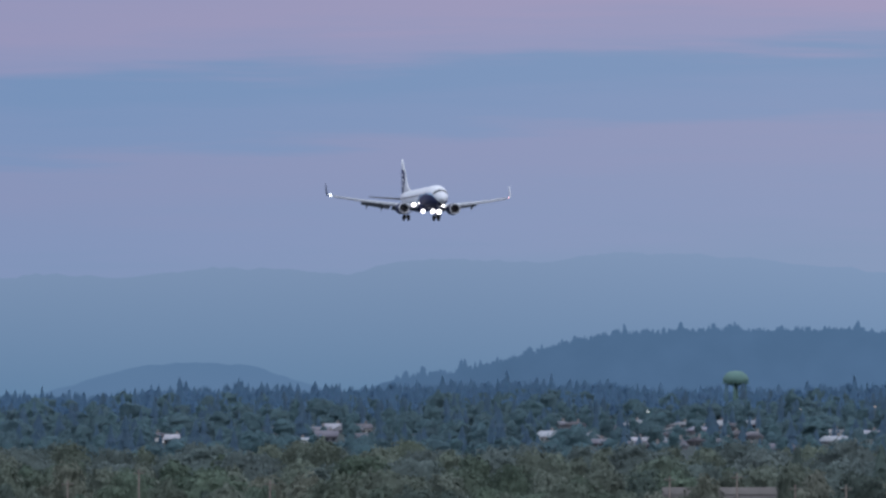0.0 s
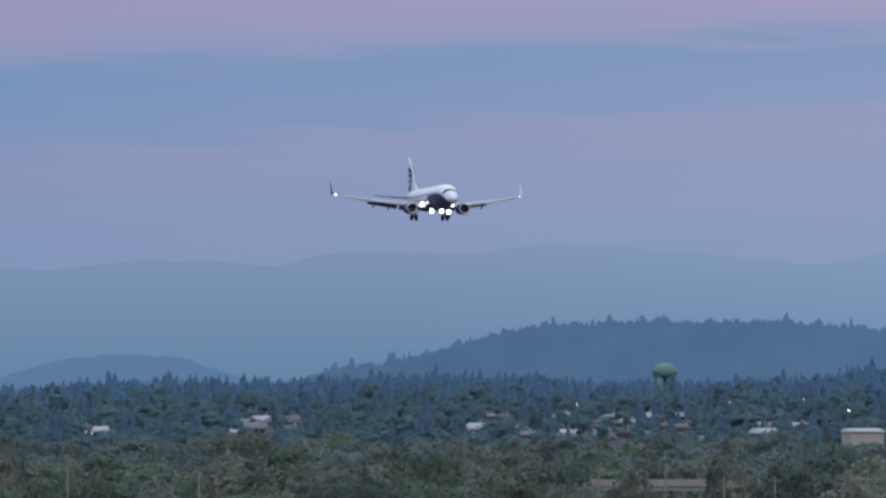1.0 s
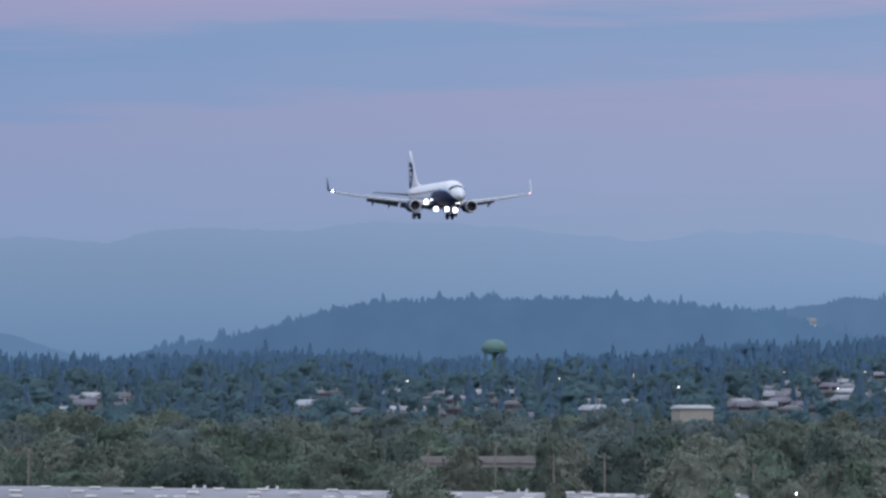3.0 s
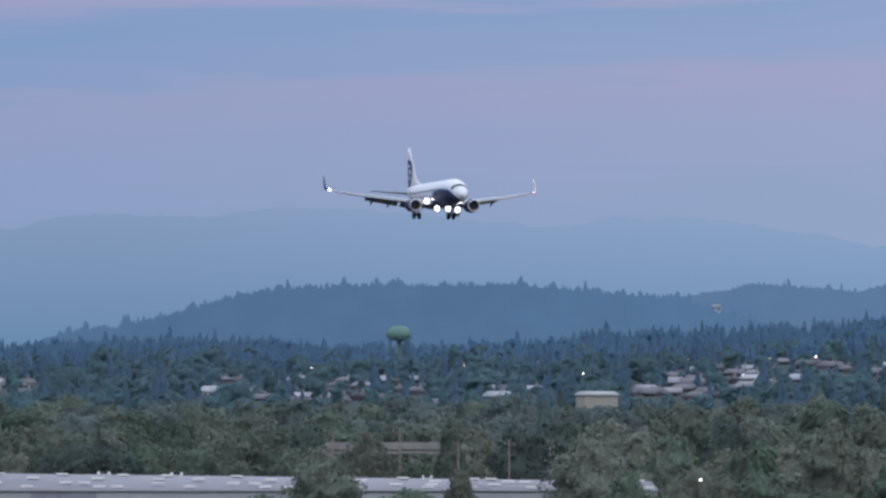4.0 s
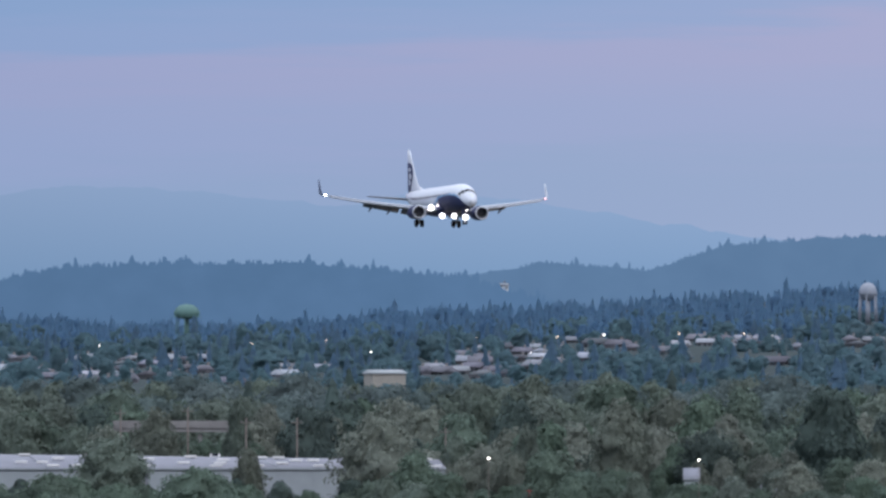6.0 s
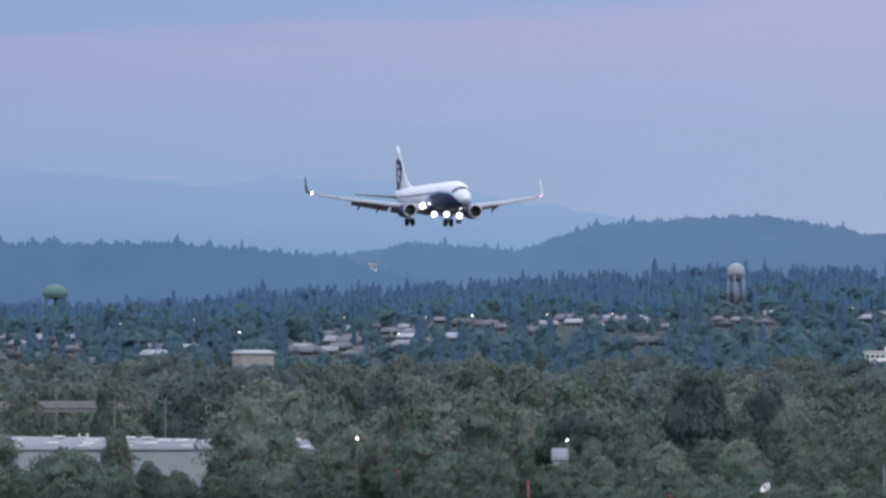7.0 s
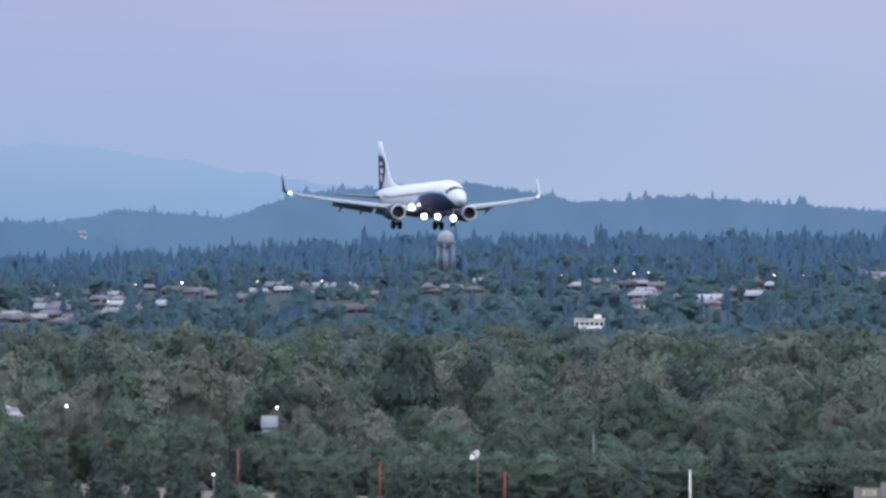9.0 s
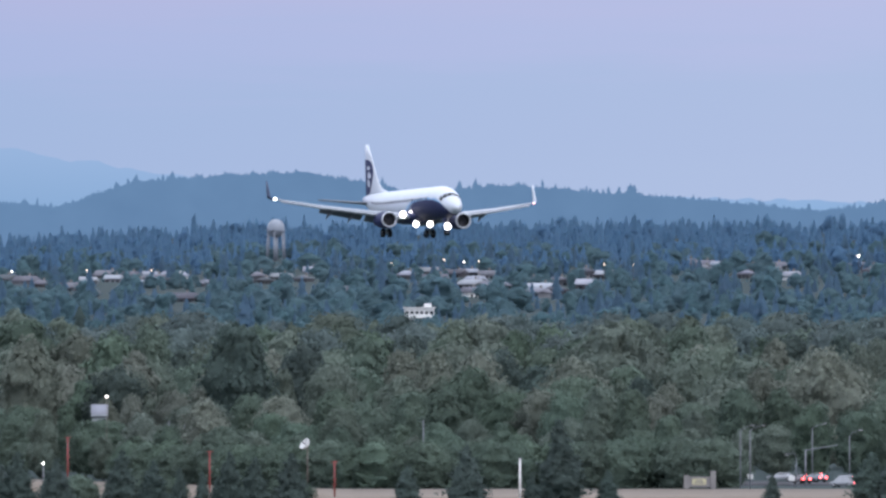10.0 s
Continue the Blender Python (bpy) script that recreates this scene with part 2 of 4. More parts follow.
# ---- ground and hills ----
RIDGE = [(-600, 681), (0, 679), (180, 673), (430, 659), (570, 665), (710, 655), (900, 650), (1000, 652), (1150, 662), (1400, 664),
         (1560, 655), (1700, 642), (1997, 626), (2257, 608), (2519, 600), (3019, 598), (3579, 594), (4200, 600)]


def deep(r):
    """Stretches the plan beyond the valley: the slope and its ridge reach farther back."""
    return r if r < 2300 else 2300 + (r - 2300) * 1.6


def ground_z(p, r):
    """The ground's height: a flat airfield, a slope with houses, a wooded ridge."""
    k = r if r < 2300 else 2300 + (r - 2300) / 1.6
    top = EYE + (HZ - line(RIDGE, p)) * 3700 / F - 9
    z = line([(0, 0), (2300, 0), (2500, 8), (2700, 24), (2850, 30), (3100, 27 + 0.2 * top), (3700, top), (4100, top - 12)], k)
    return z if r < 2300 else EYE + (z - EYE) * r / k


def ground():
    bearings = sorted(set([*range(-600, 4201, 60), *[784 + radians(a) * F for a in range(-180, 181, 6)]]))
    radii = [0.5, 20, 60, 150, 400, 800, 1200, 1500, 1700, 1900, 2100, 2300, 2400, 2500, 2620, 2780, 2940, 3060, 3180, 3400, 3600, 3850, 4100, 4350, 4540, 4750, 4950]
    verts, faces = [], []
    for p in bearings:
        for r in radii:
            a = (p - 784) / F
            inside = max(0.0, 1 - max(-600 - p, p - 4200, 0) / 6000)
            h = ground_z(min(max(p, -600), 4200), r) * inside
            if r > 2350:
                h += 1.5 * noise.noise((r * math.sin(a) / 120, r * math.cos(a) / 120, 0))
            verts.append((r * math.sin(a), r * math.cos(a), h))
    n = len(radii)
    for i in range(len(bearings) - 1):
        for k in range(n - 1):
            faces.append((i * n + k, i * n + k + 1, (i + 1) * n + k + 1, (i + 1) * n + k))
    faces.append(tuple(i * n for i in range(len(bearings) - 1)))
    ob = part("ground", mesh_of("ground", verts, faces, True), GRASS)
    tagged(ob, "dull green grassland rising to a wooded ridge", "ground", kind="structure")


def hill(name, crest, r, depth, mat, label, rough, foot=760):
    """A long solid hill, scaled to fit the camera's view, whose crest follows the line given."""
    x0, x1 = crest[0][0], crest[-1][0]
    rings = []
    steps = int((x1 - x0) / 12)
    for i in range(steps + 1):
        p = x0 + (x1 - x0) * i / steps
        q = line(crest, p) + rough * (noise.fractal((p / 45, r / 100, 0), 0.7, 2.0, 5))
        base = EYE + (HZ - foot) * r / F - 40
        front, top, mid, back = spot(p, q, r - depth), spot(p, q, r), spot(p, q, r - depth * 0.5), spot(p, q, r + depth)
        mid.z = base + (top.z - base) * (0.55 + 0.08 * noise.noise((p / 90, 3, r)))
        near_top = top.lerp(mid, 0.35)
        near_top.z = base + (top.z - base) * 0.86
        front.z = back.z = base
        rings.append([front, mid, near_top, top, back])
    ob = part(name, loft(rings), mat)
    return tagged(ob, label, "hill", kind="structure")


HILL_A = [(640, 690), (700, 672), (790, 662), (870, 648), (940, 630), (1000, 610), (1075, 594), (1200, 588), (1300, 586), (1530, 586), (1697, 602), (1800, 612), (1950, 660), (2060, 690)]
HILL_B = [(1600, 640), (1700, 620), (1797, 606), (1927, 584), (2020, 588), (2120, 598), (2240, 558), (2330, 546), (2440, 538), (2580, 538), (2660, 552), (2740, 570), (2890, 558), (3020, 566), (3180, 577), (3320, 590), (3470, 604), (3580, 587), (3900, 570)]
HILL_C = [(60, 700), (150, 676), (200, 658), (270, 645), (350, 641), (440, 647), (510, 668), (600, 700)]
PEAKS = [(-500, 480), (0, 492), (60, 485), (250, 492), (380, 474), (480, 474), (620, 486), (700, 464), (820, 456), (900, 465), (980, 463), (1070, 446), (1180, 450),
         (1290, 454), (1400, 466), (1570, 482), (1700, 466), (1800, 464), (1890, 472), (2000, 490), (2220, 523), (2400, 550), (2700, 575), (2900, 575), (3200, 580), (3600, 590), (4200, 590)]
ground()
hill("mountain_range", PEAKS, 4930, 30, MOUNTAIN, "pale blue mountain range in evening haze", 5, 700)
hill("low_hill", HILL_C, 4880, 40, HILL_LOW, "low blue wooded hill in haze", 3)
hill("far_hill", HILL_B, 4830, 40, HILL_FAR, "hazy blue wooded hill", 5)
hill("near_hill", HILL_A, 4740, 50, HILL_NEAR, "wooded hill in painted dark blue haze", 5)


# ---- trees ----
def rand(a, b):
    return random.uniform(a, b)


def conifer_data(tiers, sides, droop=0.25, ragged=0.25, base=0.08, slim=1.0):
    """A unit fir: ragged tiers of drooping boughs round a stem, 1 high, about 0.3 wide."""
    verts, faces, normals = [], [], []
    for t in range(tiers):
        h = base + (1 - base) * t / tiers
        rad = slim * 0.17 * (1 - t / tiers) ** 0.85 * rand(0.8, 1.15) + 0.012
        tip = h + (1 - base) / tiers * 2.6
        c = len(verts)
        verts.append((rand(-0.01, 0.01), rand(-0.01, 0.01), min(tip, 1.0)))
        normals.append((0, 0, 1))
        for k in range(2 * sides):
            w = 2 * math.pi * (k + rand(-0.25, 0.25)) / (2 * sides)
            rr = rad * (1 + rand(-ragged, ragged)) * (1.0 if k % 2 else 0.55)
            verts.append((rr * math.cos(w), rr * math.sin(w), h - (droop * rad if k % 2 else -0.2 * rad) + rand(-0.01, 0.01)))
            normals.append(Vector((0.8 * math.cos(w), 0.8 * math.sin(w), 0.6)))
        for k in range(2 * sides):
            faces.append((c, c + 1 + k, c + 1 + (k + 1) % (2 * sides)))
    return verts, faces, normals


def crown_data(shape, leaves, leaf, lobes=0.62, freq=4.5, rings=10, sides=14, clump=0.22):
    """A unit crown: leaf sprays over an uneven, lobed outline round a darker heart, 1 high; shape gives the half width by height."""
    seed = Vector((rand(0, 99), rand(0, 99), rand(0, 99)))
    low, high = shape[0][0], shape[-1][0]

    def surface(h, w):
        d = Vector((math.cos(w), math.sin(w), 0))
        r = line(shape, h)
        p = Vector((d.x * max(r, 0.08), d.y * max(r, 0.08), h))
        k = 1 + lobes * (noise.noise(p * freq + seed) + 0.4 * noise.noise(p * freq * 2.1 + seed)) + clump * noise.noise(p * freq * 4.2 - seed)
        return Vector((d.x * r * k, d.y * r * k, h + 0.14 * lobes * noise.noise(p * freq * 1.3 - seed)))

    def outward(h, w):
        e = 0.03
        dh, dw = surface(min(h + e, high), w) - surface(max(h - e, low), w), surface(h, w + 0.12) - surface(h, w - 0.12)
        out = dw.cross(dh)
        out = out.normalized() if out.length > 1e-6 else Vector((0, 0, 1))
        return (out + 0.5 * Vector((math.cos(w), math.sin(w), 0.5))).normalized()

    verts, faces, normals = [], [], []
    for i in range(rings + 1):
        h = low + (high - low) * i / rings
        for k in range(sides):
            w = 2 * math.pi * (k + 0.5 * (i % 2)) / sides
            v = surface(h, w)
            verts.append(Vector((0.89 * v.x, 0.89 * v.y, low + (v.z - low) * 0.96)))
            normals.append(outward(h, w))
    for i in range(rings):
        for k in range(sides):
            j = (k + 1) % sides
            faces.append((i * sides + k, i * sides + j, (i + 1) * sides + j, (i + 1) * sides + k))
    faces.append(tuple(range(sides))[::-1])
    faces.append(tuple(rings * sides + k for k in range(sides)))
    for _ in range(leaves):
        while True:
            h = rand(low, high)
            if random.random() < 0.15 + line(shape, h) / max(q[1] for q in shape):
                break
        w = rand(0, 6.2832)
        p = surface(h, w)
        out = outward(h, w)
        u = rand(0.92, 1.05) + 0.1 * random.random() ** 3
        o = Vector((p.x * u, p.y * u, p.z)) + 0.010 * Vector((random.gauss(0, 1), random.gauss(0, 1), random.gauss(0, 1)))
        nrm = (out + 0.30 * Vector((random.gauss(0, 1), random.gauss(0, 1), random.gauss(0, 1)))).normalized()
        a = nrm.orthogonal().normalized()
        a.rotate(Matrix.Rotation(rand(0, 6.3), 3, nrm))
        b = nrm.cross(a)
        s = leaf * rand(0.6, 1.4)
        k = len(verts)
        verts.extend((o - s * a - 0.6 * s * b, o + s * a - 0.5 * s * b, o + 1.1 * s * b))
        faces.append((k, k + 1, k + 2))
        soft = (out + 0.6 * nrm + 0.3 * a).normalized()
        normals.extend((soft, soft, soft))
    return verts, faces, normals


def trunk_data(limbs, height, spread):
    pieces = [([(0, 0, -0.03), (0.004, 0, 0.25), (-0.004, 0.003, 0.55), (0, 0, height)], [0.022, 0.017, 0.012, 0.003])]
    for i in range(limbs):
        w, h = rand(0, 6.28), rand(0.18, 0.6)
        e = Vector((math.cos(w), math.sin(w), 0)) * spread * rand(0.6, 0.95)
        pieces.append(([(0, 0, h), (0.5 * e.x, 0.5 * e.y, h + 0.09), (e.x, e.y, h + 0.22)], [0.009, 0.006, 0.002]))
    verts, faces = [], []
    for path, radii in pieces:
        me = tube(path, radii, 5)
        k = len(verts)
        verts.extend(v.co.copy() for v in me.vertices)
        faces.extend(tuple(k + i for i in f.vertices) for f in me.polygons)
        bpy.data.meshes.remove(me)
    return verts, faces


ROUND = [(0.08, 0.16), (0.22, 0.31), (0.5, 0.37), (0.72, 0.34), (0.86, 0.27), (0.95, 0.18), (1, 0.08)]
OVAL = [(0.07, 0.14), (0.22, 0.23), (0.5, 0.28), (0.72, 0.265), (0.86, 0.21), (0.95, 0.14), (1, 0.06)]
POPLAR = [(0.05, 0.10), (0.2, 0.17), (0.5, 0.19), (0.78, 0.16), (0.92, 0.10), (1, 0.03)]
BUSH = [(0.02, 0.40), (0.25, 0.52), (0.55, 0.50), (0.8, 0.34), (1, 0.1)]
CONE = [(0.02, 0.17), (0.2, 0.18), (0.5, 0.13), (0.8, 0.07), (1, 0.01)]
STOCK = {}


def stock_tree(kind, name, crown, trunk, leaf, label):
    """A model tree, one metre high, kept to copy from."""
    m = Matrix.Translation((0, -300, 0))
    ob = thing(name, m, label, "tree")
    part("trunk", mesh_of("trunk", *trunk, True), BARK, ob)
    part("crown", mesh_of("crown", crown[0], crown[1], True, crown[2]), leaf, ob)
    STOCK.setdefault(kind, []).append(ob)


for leaf, key, name, words in ((LEAF, "dull", "cottonwood_tree", "dull green leafy cottonwood tree"), (LEAF_PALE, "pale", "poplar_tree", "pale grey-green leafy poplar tree"),
                               (LEAF_GREEN, "green", "leafy_tree", "fresh green leafy tree in the valley"), (LEAF_DARK, "dark", "leafy_tree", "dark green leafy tree in the valley")):
    for shape, fat in ((ROUND, 0.33), (OVAL, 0.25), (OVAL, 0.24), (POPLAR, 0.16), (ROUND, 0.3), (OVAL, 0.25)):
        stock_tree(key, name, crown_data(shape, 3600, 0.0185, 0.62, 5.4), trunk_data(5, 0.85, fat), leaf, words)
for _ in range(2):
    stock_tree("bush", "bush", crown_data(BUSH, 2600, 0.024, 0.5, 5.5), trunk_data(3, 0.6, 0.3), LEAF_GREEN, "rounded dark green bush")
    stock_tree("far", "hillside_tree", crown_data(ROUND, 2600, 0.0205, 0.66, 5.4), trunk_data(2, 0.8, 0.3), LEAF_HAZE, "leafy tree among the hillside houses")
    stock_tree("cone", "young_conifer", crown_data(CONE, 1500, 0.0165, 0.7, 9), trunk_data(2, 0.9, 0.1), LEAF_DARK, "slender young conifer at the field's edge")
for _ in range(3):
    stock_tree("fir", "fir_tree", conifer_data(15, 7), trunk_data(0, 0.95, 0.1), FIR, "tall dark fir tree")


def plant(kind, p, r, q, wide=1.0, group="", which=None):
    """A tree at bearing p, r metres off, whose top reaches q."""
    z = ground_z(p, r)
    top = spot(p, q, r)
    h = top.z - z
    if h < 1.2:
        return
    i = random.randrange(len(STOCK[kind])) if which is None else which
    ob = copy_thing(STOCK[kind][i], Matrix.Translation((top.x, top.y, z)) @ Matrix.Rotation(rand(0, 6.28), 4, "Z") @ Matrix.Diagonal((h * wide, h * wide, h, 1)))
    if group:
        ob["group"] = group


def field_edge(p):
    """How far off the dry field ends and the valley's trees begin."""
    return line([(1700, 2075), (1900, 1980), (2100, 1870), (2600, 1748), (4200, 1748)], p)


def belt(r, spread, q0, q1, p0, p1, step, kinds, wide=(0.65, 1.0), group="valley trees"):
    p = p0
    while p < p1:
        pp, q = p + rand(-0.3, 0.3) * step, rand(q0, q1) + 14 * noise.noise((p / 160, r / 50, 0))
        if 2100 < r < 2250 and (1165 < pp < 1400 or 1560 < pp < 1745):
            q = max(q, 897)     # trees kept low so that the overpass shows from the camera
        if r > 2250 and 1585 < pp < 1705:
            q = max(q, 800)     # the storage hall shows above the trees
        rr = r + rand(-spread, spread)
        if pp > 1780 and 1700 < r < 2090:
            rr = max(rr, field_edge(pp) + 10 + 0.08 * (rr - 1740))
        plant(random.choice(kinds), pp, deep(rr), q, rand(*wide), group)
        p += step * rand(0.7, 1.3)


MIX = ["dull", "dull", "dull", "dark", "pale", "green", "green"]
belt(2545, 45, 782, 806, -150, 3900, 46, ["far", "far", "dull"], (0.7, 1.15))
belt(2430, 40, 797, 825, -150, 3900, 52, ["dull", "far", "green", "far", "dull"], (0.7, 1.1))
belt(2310, 40, 822, 850, -150, 3900, 58, MIX)
belt(2190, 35, 848, 882, -150, 3900, 62, MIX)
belt(2070, 25, 878, 915, 1720, 3900, 62, MIX)
belt(1975, 30, 918, 950, 1700, 3900, 66, ["dull", "green", "green", "pale"])
belt(1890, 25, 952, 985, 1640, 3900, 66, ["green", "green", "dull"])
belt(1815, 20, 985, 1010, 1700, 3250, 70, ["green", "green", "dull"], (0.9, 1.2))
# the clipped row of trees along the field
belt(1762, 6, 1006, 1014, 2240, 3300, 34, ["bush"], (0.95, 1.25), "row of trees along the field")
# dark bushes before the warehouse
belt(1960, 20, 962, 985, 930, 1760, 52, ["bush", "bush", "dark"], (0.8, 1.1), "bushes before the warehouse")
belt(1900, 15, 985, 1005, 900, 1750, 60, ["bush", "green"], (0.8, 1.1), "bushes before the warehouse")
belt(2150, 6, 893, 902, 1160, 1420, 30, ["bush", "green"], (0.5, 0.7), "growth before the overpass")
# trees that stand out
for kind, p, q, r, wide, which in (("pale", 1640, 856, 1990, 0.82, 0), ("dull", 1168, 893, 1985, 0.95, 0), ("pale", 1410, 915, 1985, 0.62, 2),
                                   ("pale", 2067, 832, 2040, 0.75, 1), ("dark", 2437, 803, 2035, 0.78, 1), ("dull", 1905, 872, 2040, 0.7, 3), ("pale", 3479, 852, 2035, 0.85, 0), ("dull", 3100, 800, 2200, 0.9, 2), ("dark", 2560, 842, 2090, 0.8, 2), ("pale", 2790, 858, 2060, 0.75, 1), ("pale", 2382, 940, 1850, 0.95, 1),
                                   ("fir", 1410, 790, 2345, 1.4, 0), ("fir", 1560, 785, 2330, 1.2, 1), ("fir", 1590, 768, 2720, 1.5, 2), ("fir", 2160, 770, 2780, 1.4, 1),
                                   ("pale", 1247, 847, 2140, 0.72, 1), ("dull", 1393, 830, 2135, 0.55, 3), ("dark", 735, 868, 2140, 0.9, 0), ("dark", 790, 872, 2140, 0.9, 4),
                                   ("dark", 1520, 838, 2150, 0.9, 1), ("bush", 1058, 957, 1930, 1.1, 0), ("bush", 1320, 944, 1930, 1.1, 1), ("bush", 1180, 975, 1930, 1.2, 0), ("green", 1838, 984, 1890, 1.3, 0), ("green", 2200, 972, 1890, 1.2, 0), ("green", 1870, 978, 1900, 1.0, 1)):
    plant(kind, p, max(r, field_edge(p) + 12) if 1780 < p and r < 2300 else r, q, wide, "", which)
for p, q, w in ((1735, 1010, 1.2), (1830, 1030, 1.3), (1905, 1003, 1.3), (1975, 1035, 1.3), (2050, 1040, 1.4), (2120, 1050, 1.4), (2235, 1035, 1.2), (2290, 1052, 1.4),
                (2425, 1035, 1.1), (2535, 1040, 1.3), (2470, 1048, 1.3), (2740, 1060, 1.3), (2845, 1025, 1.3), (3010, 985, 1.15), (3095, 1070, 1.4),
                (2960, 1075, 1.3), (3385, 1075, 1.2), (3560, 1040, 1.8), (3620, 1020, 1.8)):
    plant("cone", p, 1560 + rand(-30, 30), q - 6, 1.35 * w, "young conifers along the field")
belt(1590, 15, 1055, 1078, 1700, 2040, 34, ["cone", "cone", "bush"], (1.1, 1.6), "shrubs along the field")
belt(1590, 15, 1060, 1085, 2110, 2560, 30, ["cone", "bush"], (1.1, 1.6), "shrubs along the field")
for models in STOCK.values():
    for model in models:
        for piece in (*model.children_recursive, model):
            bpy.data.objects.remove(piece)


def woods(name, label, mat, spots, make, variants):
    """A joined stand of far trees, too many to count."""
    models = [make() for _ in range(variants)]
    verts, faces, normals = [], [], []
    for at, h, wide in spots:
        v, f, nn = random.choice(models)
        k = len(verts)
        w = rand(0, 6.28)
        cw, sw = math.cos(w), math.sin(w)
        c, s = cw * h * wide, sw * h * wide
        verts.extend((at.x + c * a - s * b, at.y + s * a + c * b, at.z + h * z) for a, b, z in v)
        normals.extend((cw * a - sw * b, sw * a + cw * b, z) for a, b, z in nn)
        faces.extend(tuple(k + i for i in q) for q in f)
    ob = part(name, mesh_of(name, verts, faces, True, normals), mat)
    return tagged(ob, label, "woods", kind="stuff")


def on_ground(p, r):
    v = spot(p, 0, r)
    v.z = ground_z(p, r) - 0.4
    return v


def slope_r(p, q):
    """How far off, before the stretch of deep(), the slope shows at height q."""
    lo, hi = 2720.0, 3640.0
    for _ in range(18):
        mid = (lo + hi) / 2
        if HZ - (ground_z(p, deep(mid)) - EYE) * F / deep(mid) > q:
            lo = mid
        else:
            hi = mid
    return lo


# streets of houses on the slope: bearings, heights, how many
STREETS = [(270, 330, 776, 786, 3), (480, 660, 762, 792, 15), (860, 900, 764, 772, 2), (970, 1100, 756, 792, 12), (1120, 1335, 756, 802, 34), (1370, 1400, 796, 806, 2), (1440, 1570, 748, 790, 6),
           (1690, 1830, 744, 790, 14), (1830, 2040, 736, 790, 26), (1920, 2100, 722, 740, 8), (2130, 2200, 730, 760, 4), (2205, 2330, 718, 738, 12), (2330, 2500, 716, 776, 9), (2460, 2580, 712, 740, 6),
           (2640, 2780, 722, 760, 5), (2770, 2900, 716, 742, 11), (2840, 3065, 726, 766, 20), (3050, 3120, 716, 740, 3), (3215, 3430, 700, 738, 15), (3480, 3570, 706, 730, 4)]
random.seed(5)
PLOTS = []
for p0, p1, q0, q1, many in STREETS:
    for _ in range(round(0.66 * many)):
        for _ in range(20):
            p, q = rand(p0, p1), rand(q0, q1)
            if all(abs(p - a) > 24 or abs(q - b) > 7 for a, b, _ in PLOTS):
                break
        PLOTS.append((p, q, slope_r(p, q)))


def hides_house(p, r, h):
    """Whether a tree there would stand before a house."""
    top = HZ - (ground_z(p, deep(r)) + h - EYE) * F / deep(r)
    return any(abs(p - a) < 17 and r < c + 10 and top < b - 4 for a, b, c in PLOTS)


def scatter(count, r0, r1, h0, h1, w0, w1, keep, uneven=0.35):
    out = []
    while len(out) < count:
        p, r = rand(-200, 3950), rand(r0, r1)
        if (2478 < p < 2536 and 3275 < r < 3405) or (1284 < p < 1322 and 3310 < r < 3445):
            continue    # trees left out so that the water towers show from the camera
        h = 1.2 * rand(h0, h1) * (0.85 + uneven * (noise.noise((p / 60, r / 40, 5)) + 0.6 * noise.noise((p / 22, r / 60, 9))))
        if random.random() < 0.03:
            h *= 1.35
        if keep < 1 and random.random() > keep and hides_house(p, r, h):
            continue
        out.append((on_ground(p, deep(r)), h, rand(w0, w1)))
    return out


# these stands carry the haze in their blue base colours
woods("ridge_woods", "fir woods along the ridge, tinted blue for haze", FIR_HAZE, scatter(6400, 3300, 3760, 3.8, 7.6, 0.9, 1.5, 1, 0.4), lambda: conifer_data(6, 5, droop=0.1, ragged=0.45), 14)
woods("ridge_trees", "leafy trees among the ridge firs, tinted blue for haze", FIR_HAZE, scatter(1500, 3250, 3740, 3.5, 6.6, 0.8, 1.5, 1, 0.5), lambda: crown_data(random.choice((OVAL, POPLAR)), 110, 0.05, 0.9, 4.0, 6, 8), 6)
woods("slope_firs", "firs on the hillside, tinted blue for haze", FIR_SLOPE_HAZE, scatter(1200, 2750, 3400, 4, 9, 1.0, 1.7, 0.25, 0.5), lambda: conifer_data(7, 6, droop=0.15, ragged=0.45), 8)
woods("slope_trees", "leafy trees between the hillside houses", LEAF_HAZE_WOODS, scatter(2900, 2640, 3450, 2.6, 7, 1.0, 1.7, 0.3, 0.4), lambda: crown_data(random.choice((ROUND, OVAL)), 220, 0.04, 0.95, 4.0, 6, 9), 8)


def crest_woods(name, crest, r, mat, count, h0, h1):
    spots = []
    for _ in range(count):
        p = rand(crest[0][0] + 60, crest[-1][0] - 30)
        v = spot(p, line(crest, p) + 4, r - 3)
        v.z -= 1.0
        spots.append((v, rand(h0, h1) * (0.7 + 0.8 * abs(noise.noise((p / 40, r, 0)))) * (1.7 if random.random() < 0.05 else 1), rand(1.2, 3.0)))
    woods(name, "trees along the crest of a hazy hill", mat, spots, lambda: conifer_data(4, 3, ragged=0.4), 5)


# crest trees glow in the painted haze colour of their hill
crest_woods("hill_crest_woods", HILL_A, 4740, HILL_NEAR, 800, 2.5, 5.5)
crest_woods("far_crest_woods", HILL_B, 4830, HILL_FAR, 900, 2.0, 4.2)


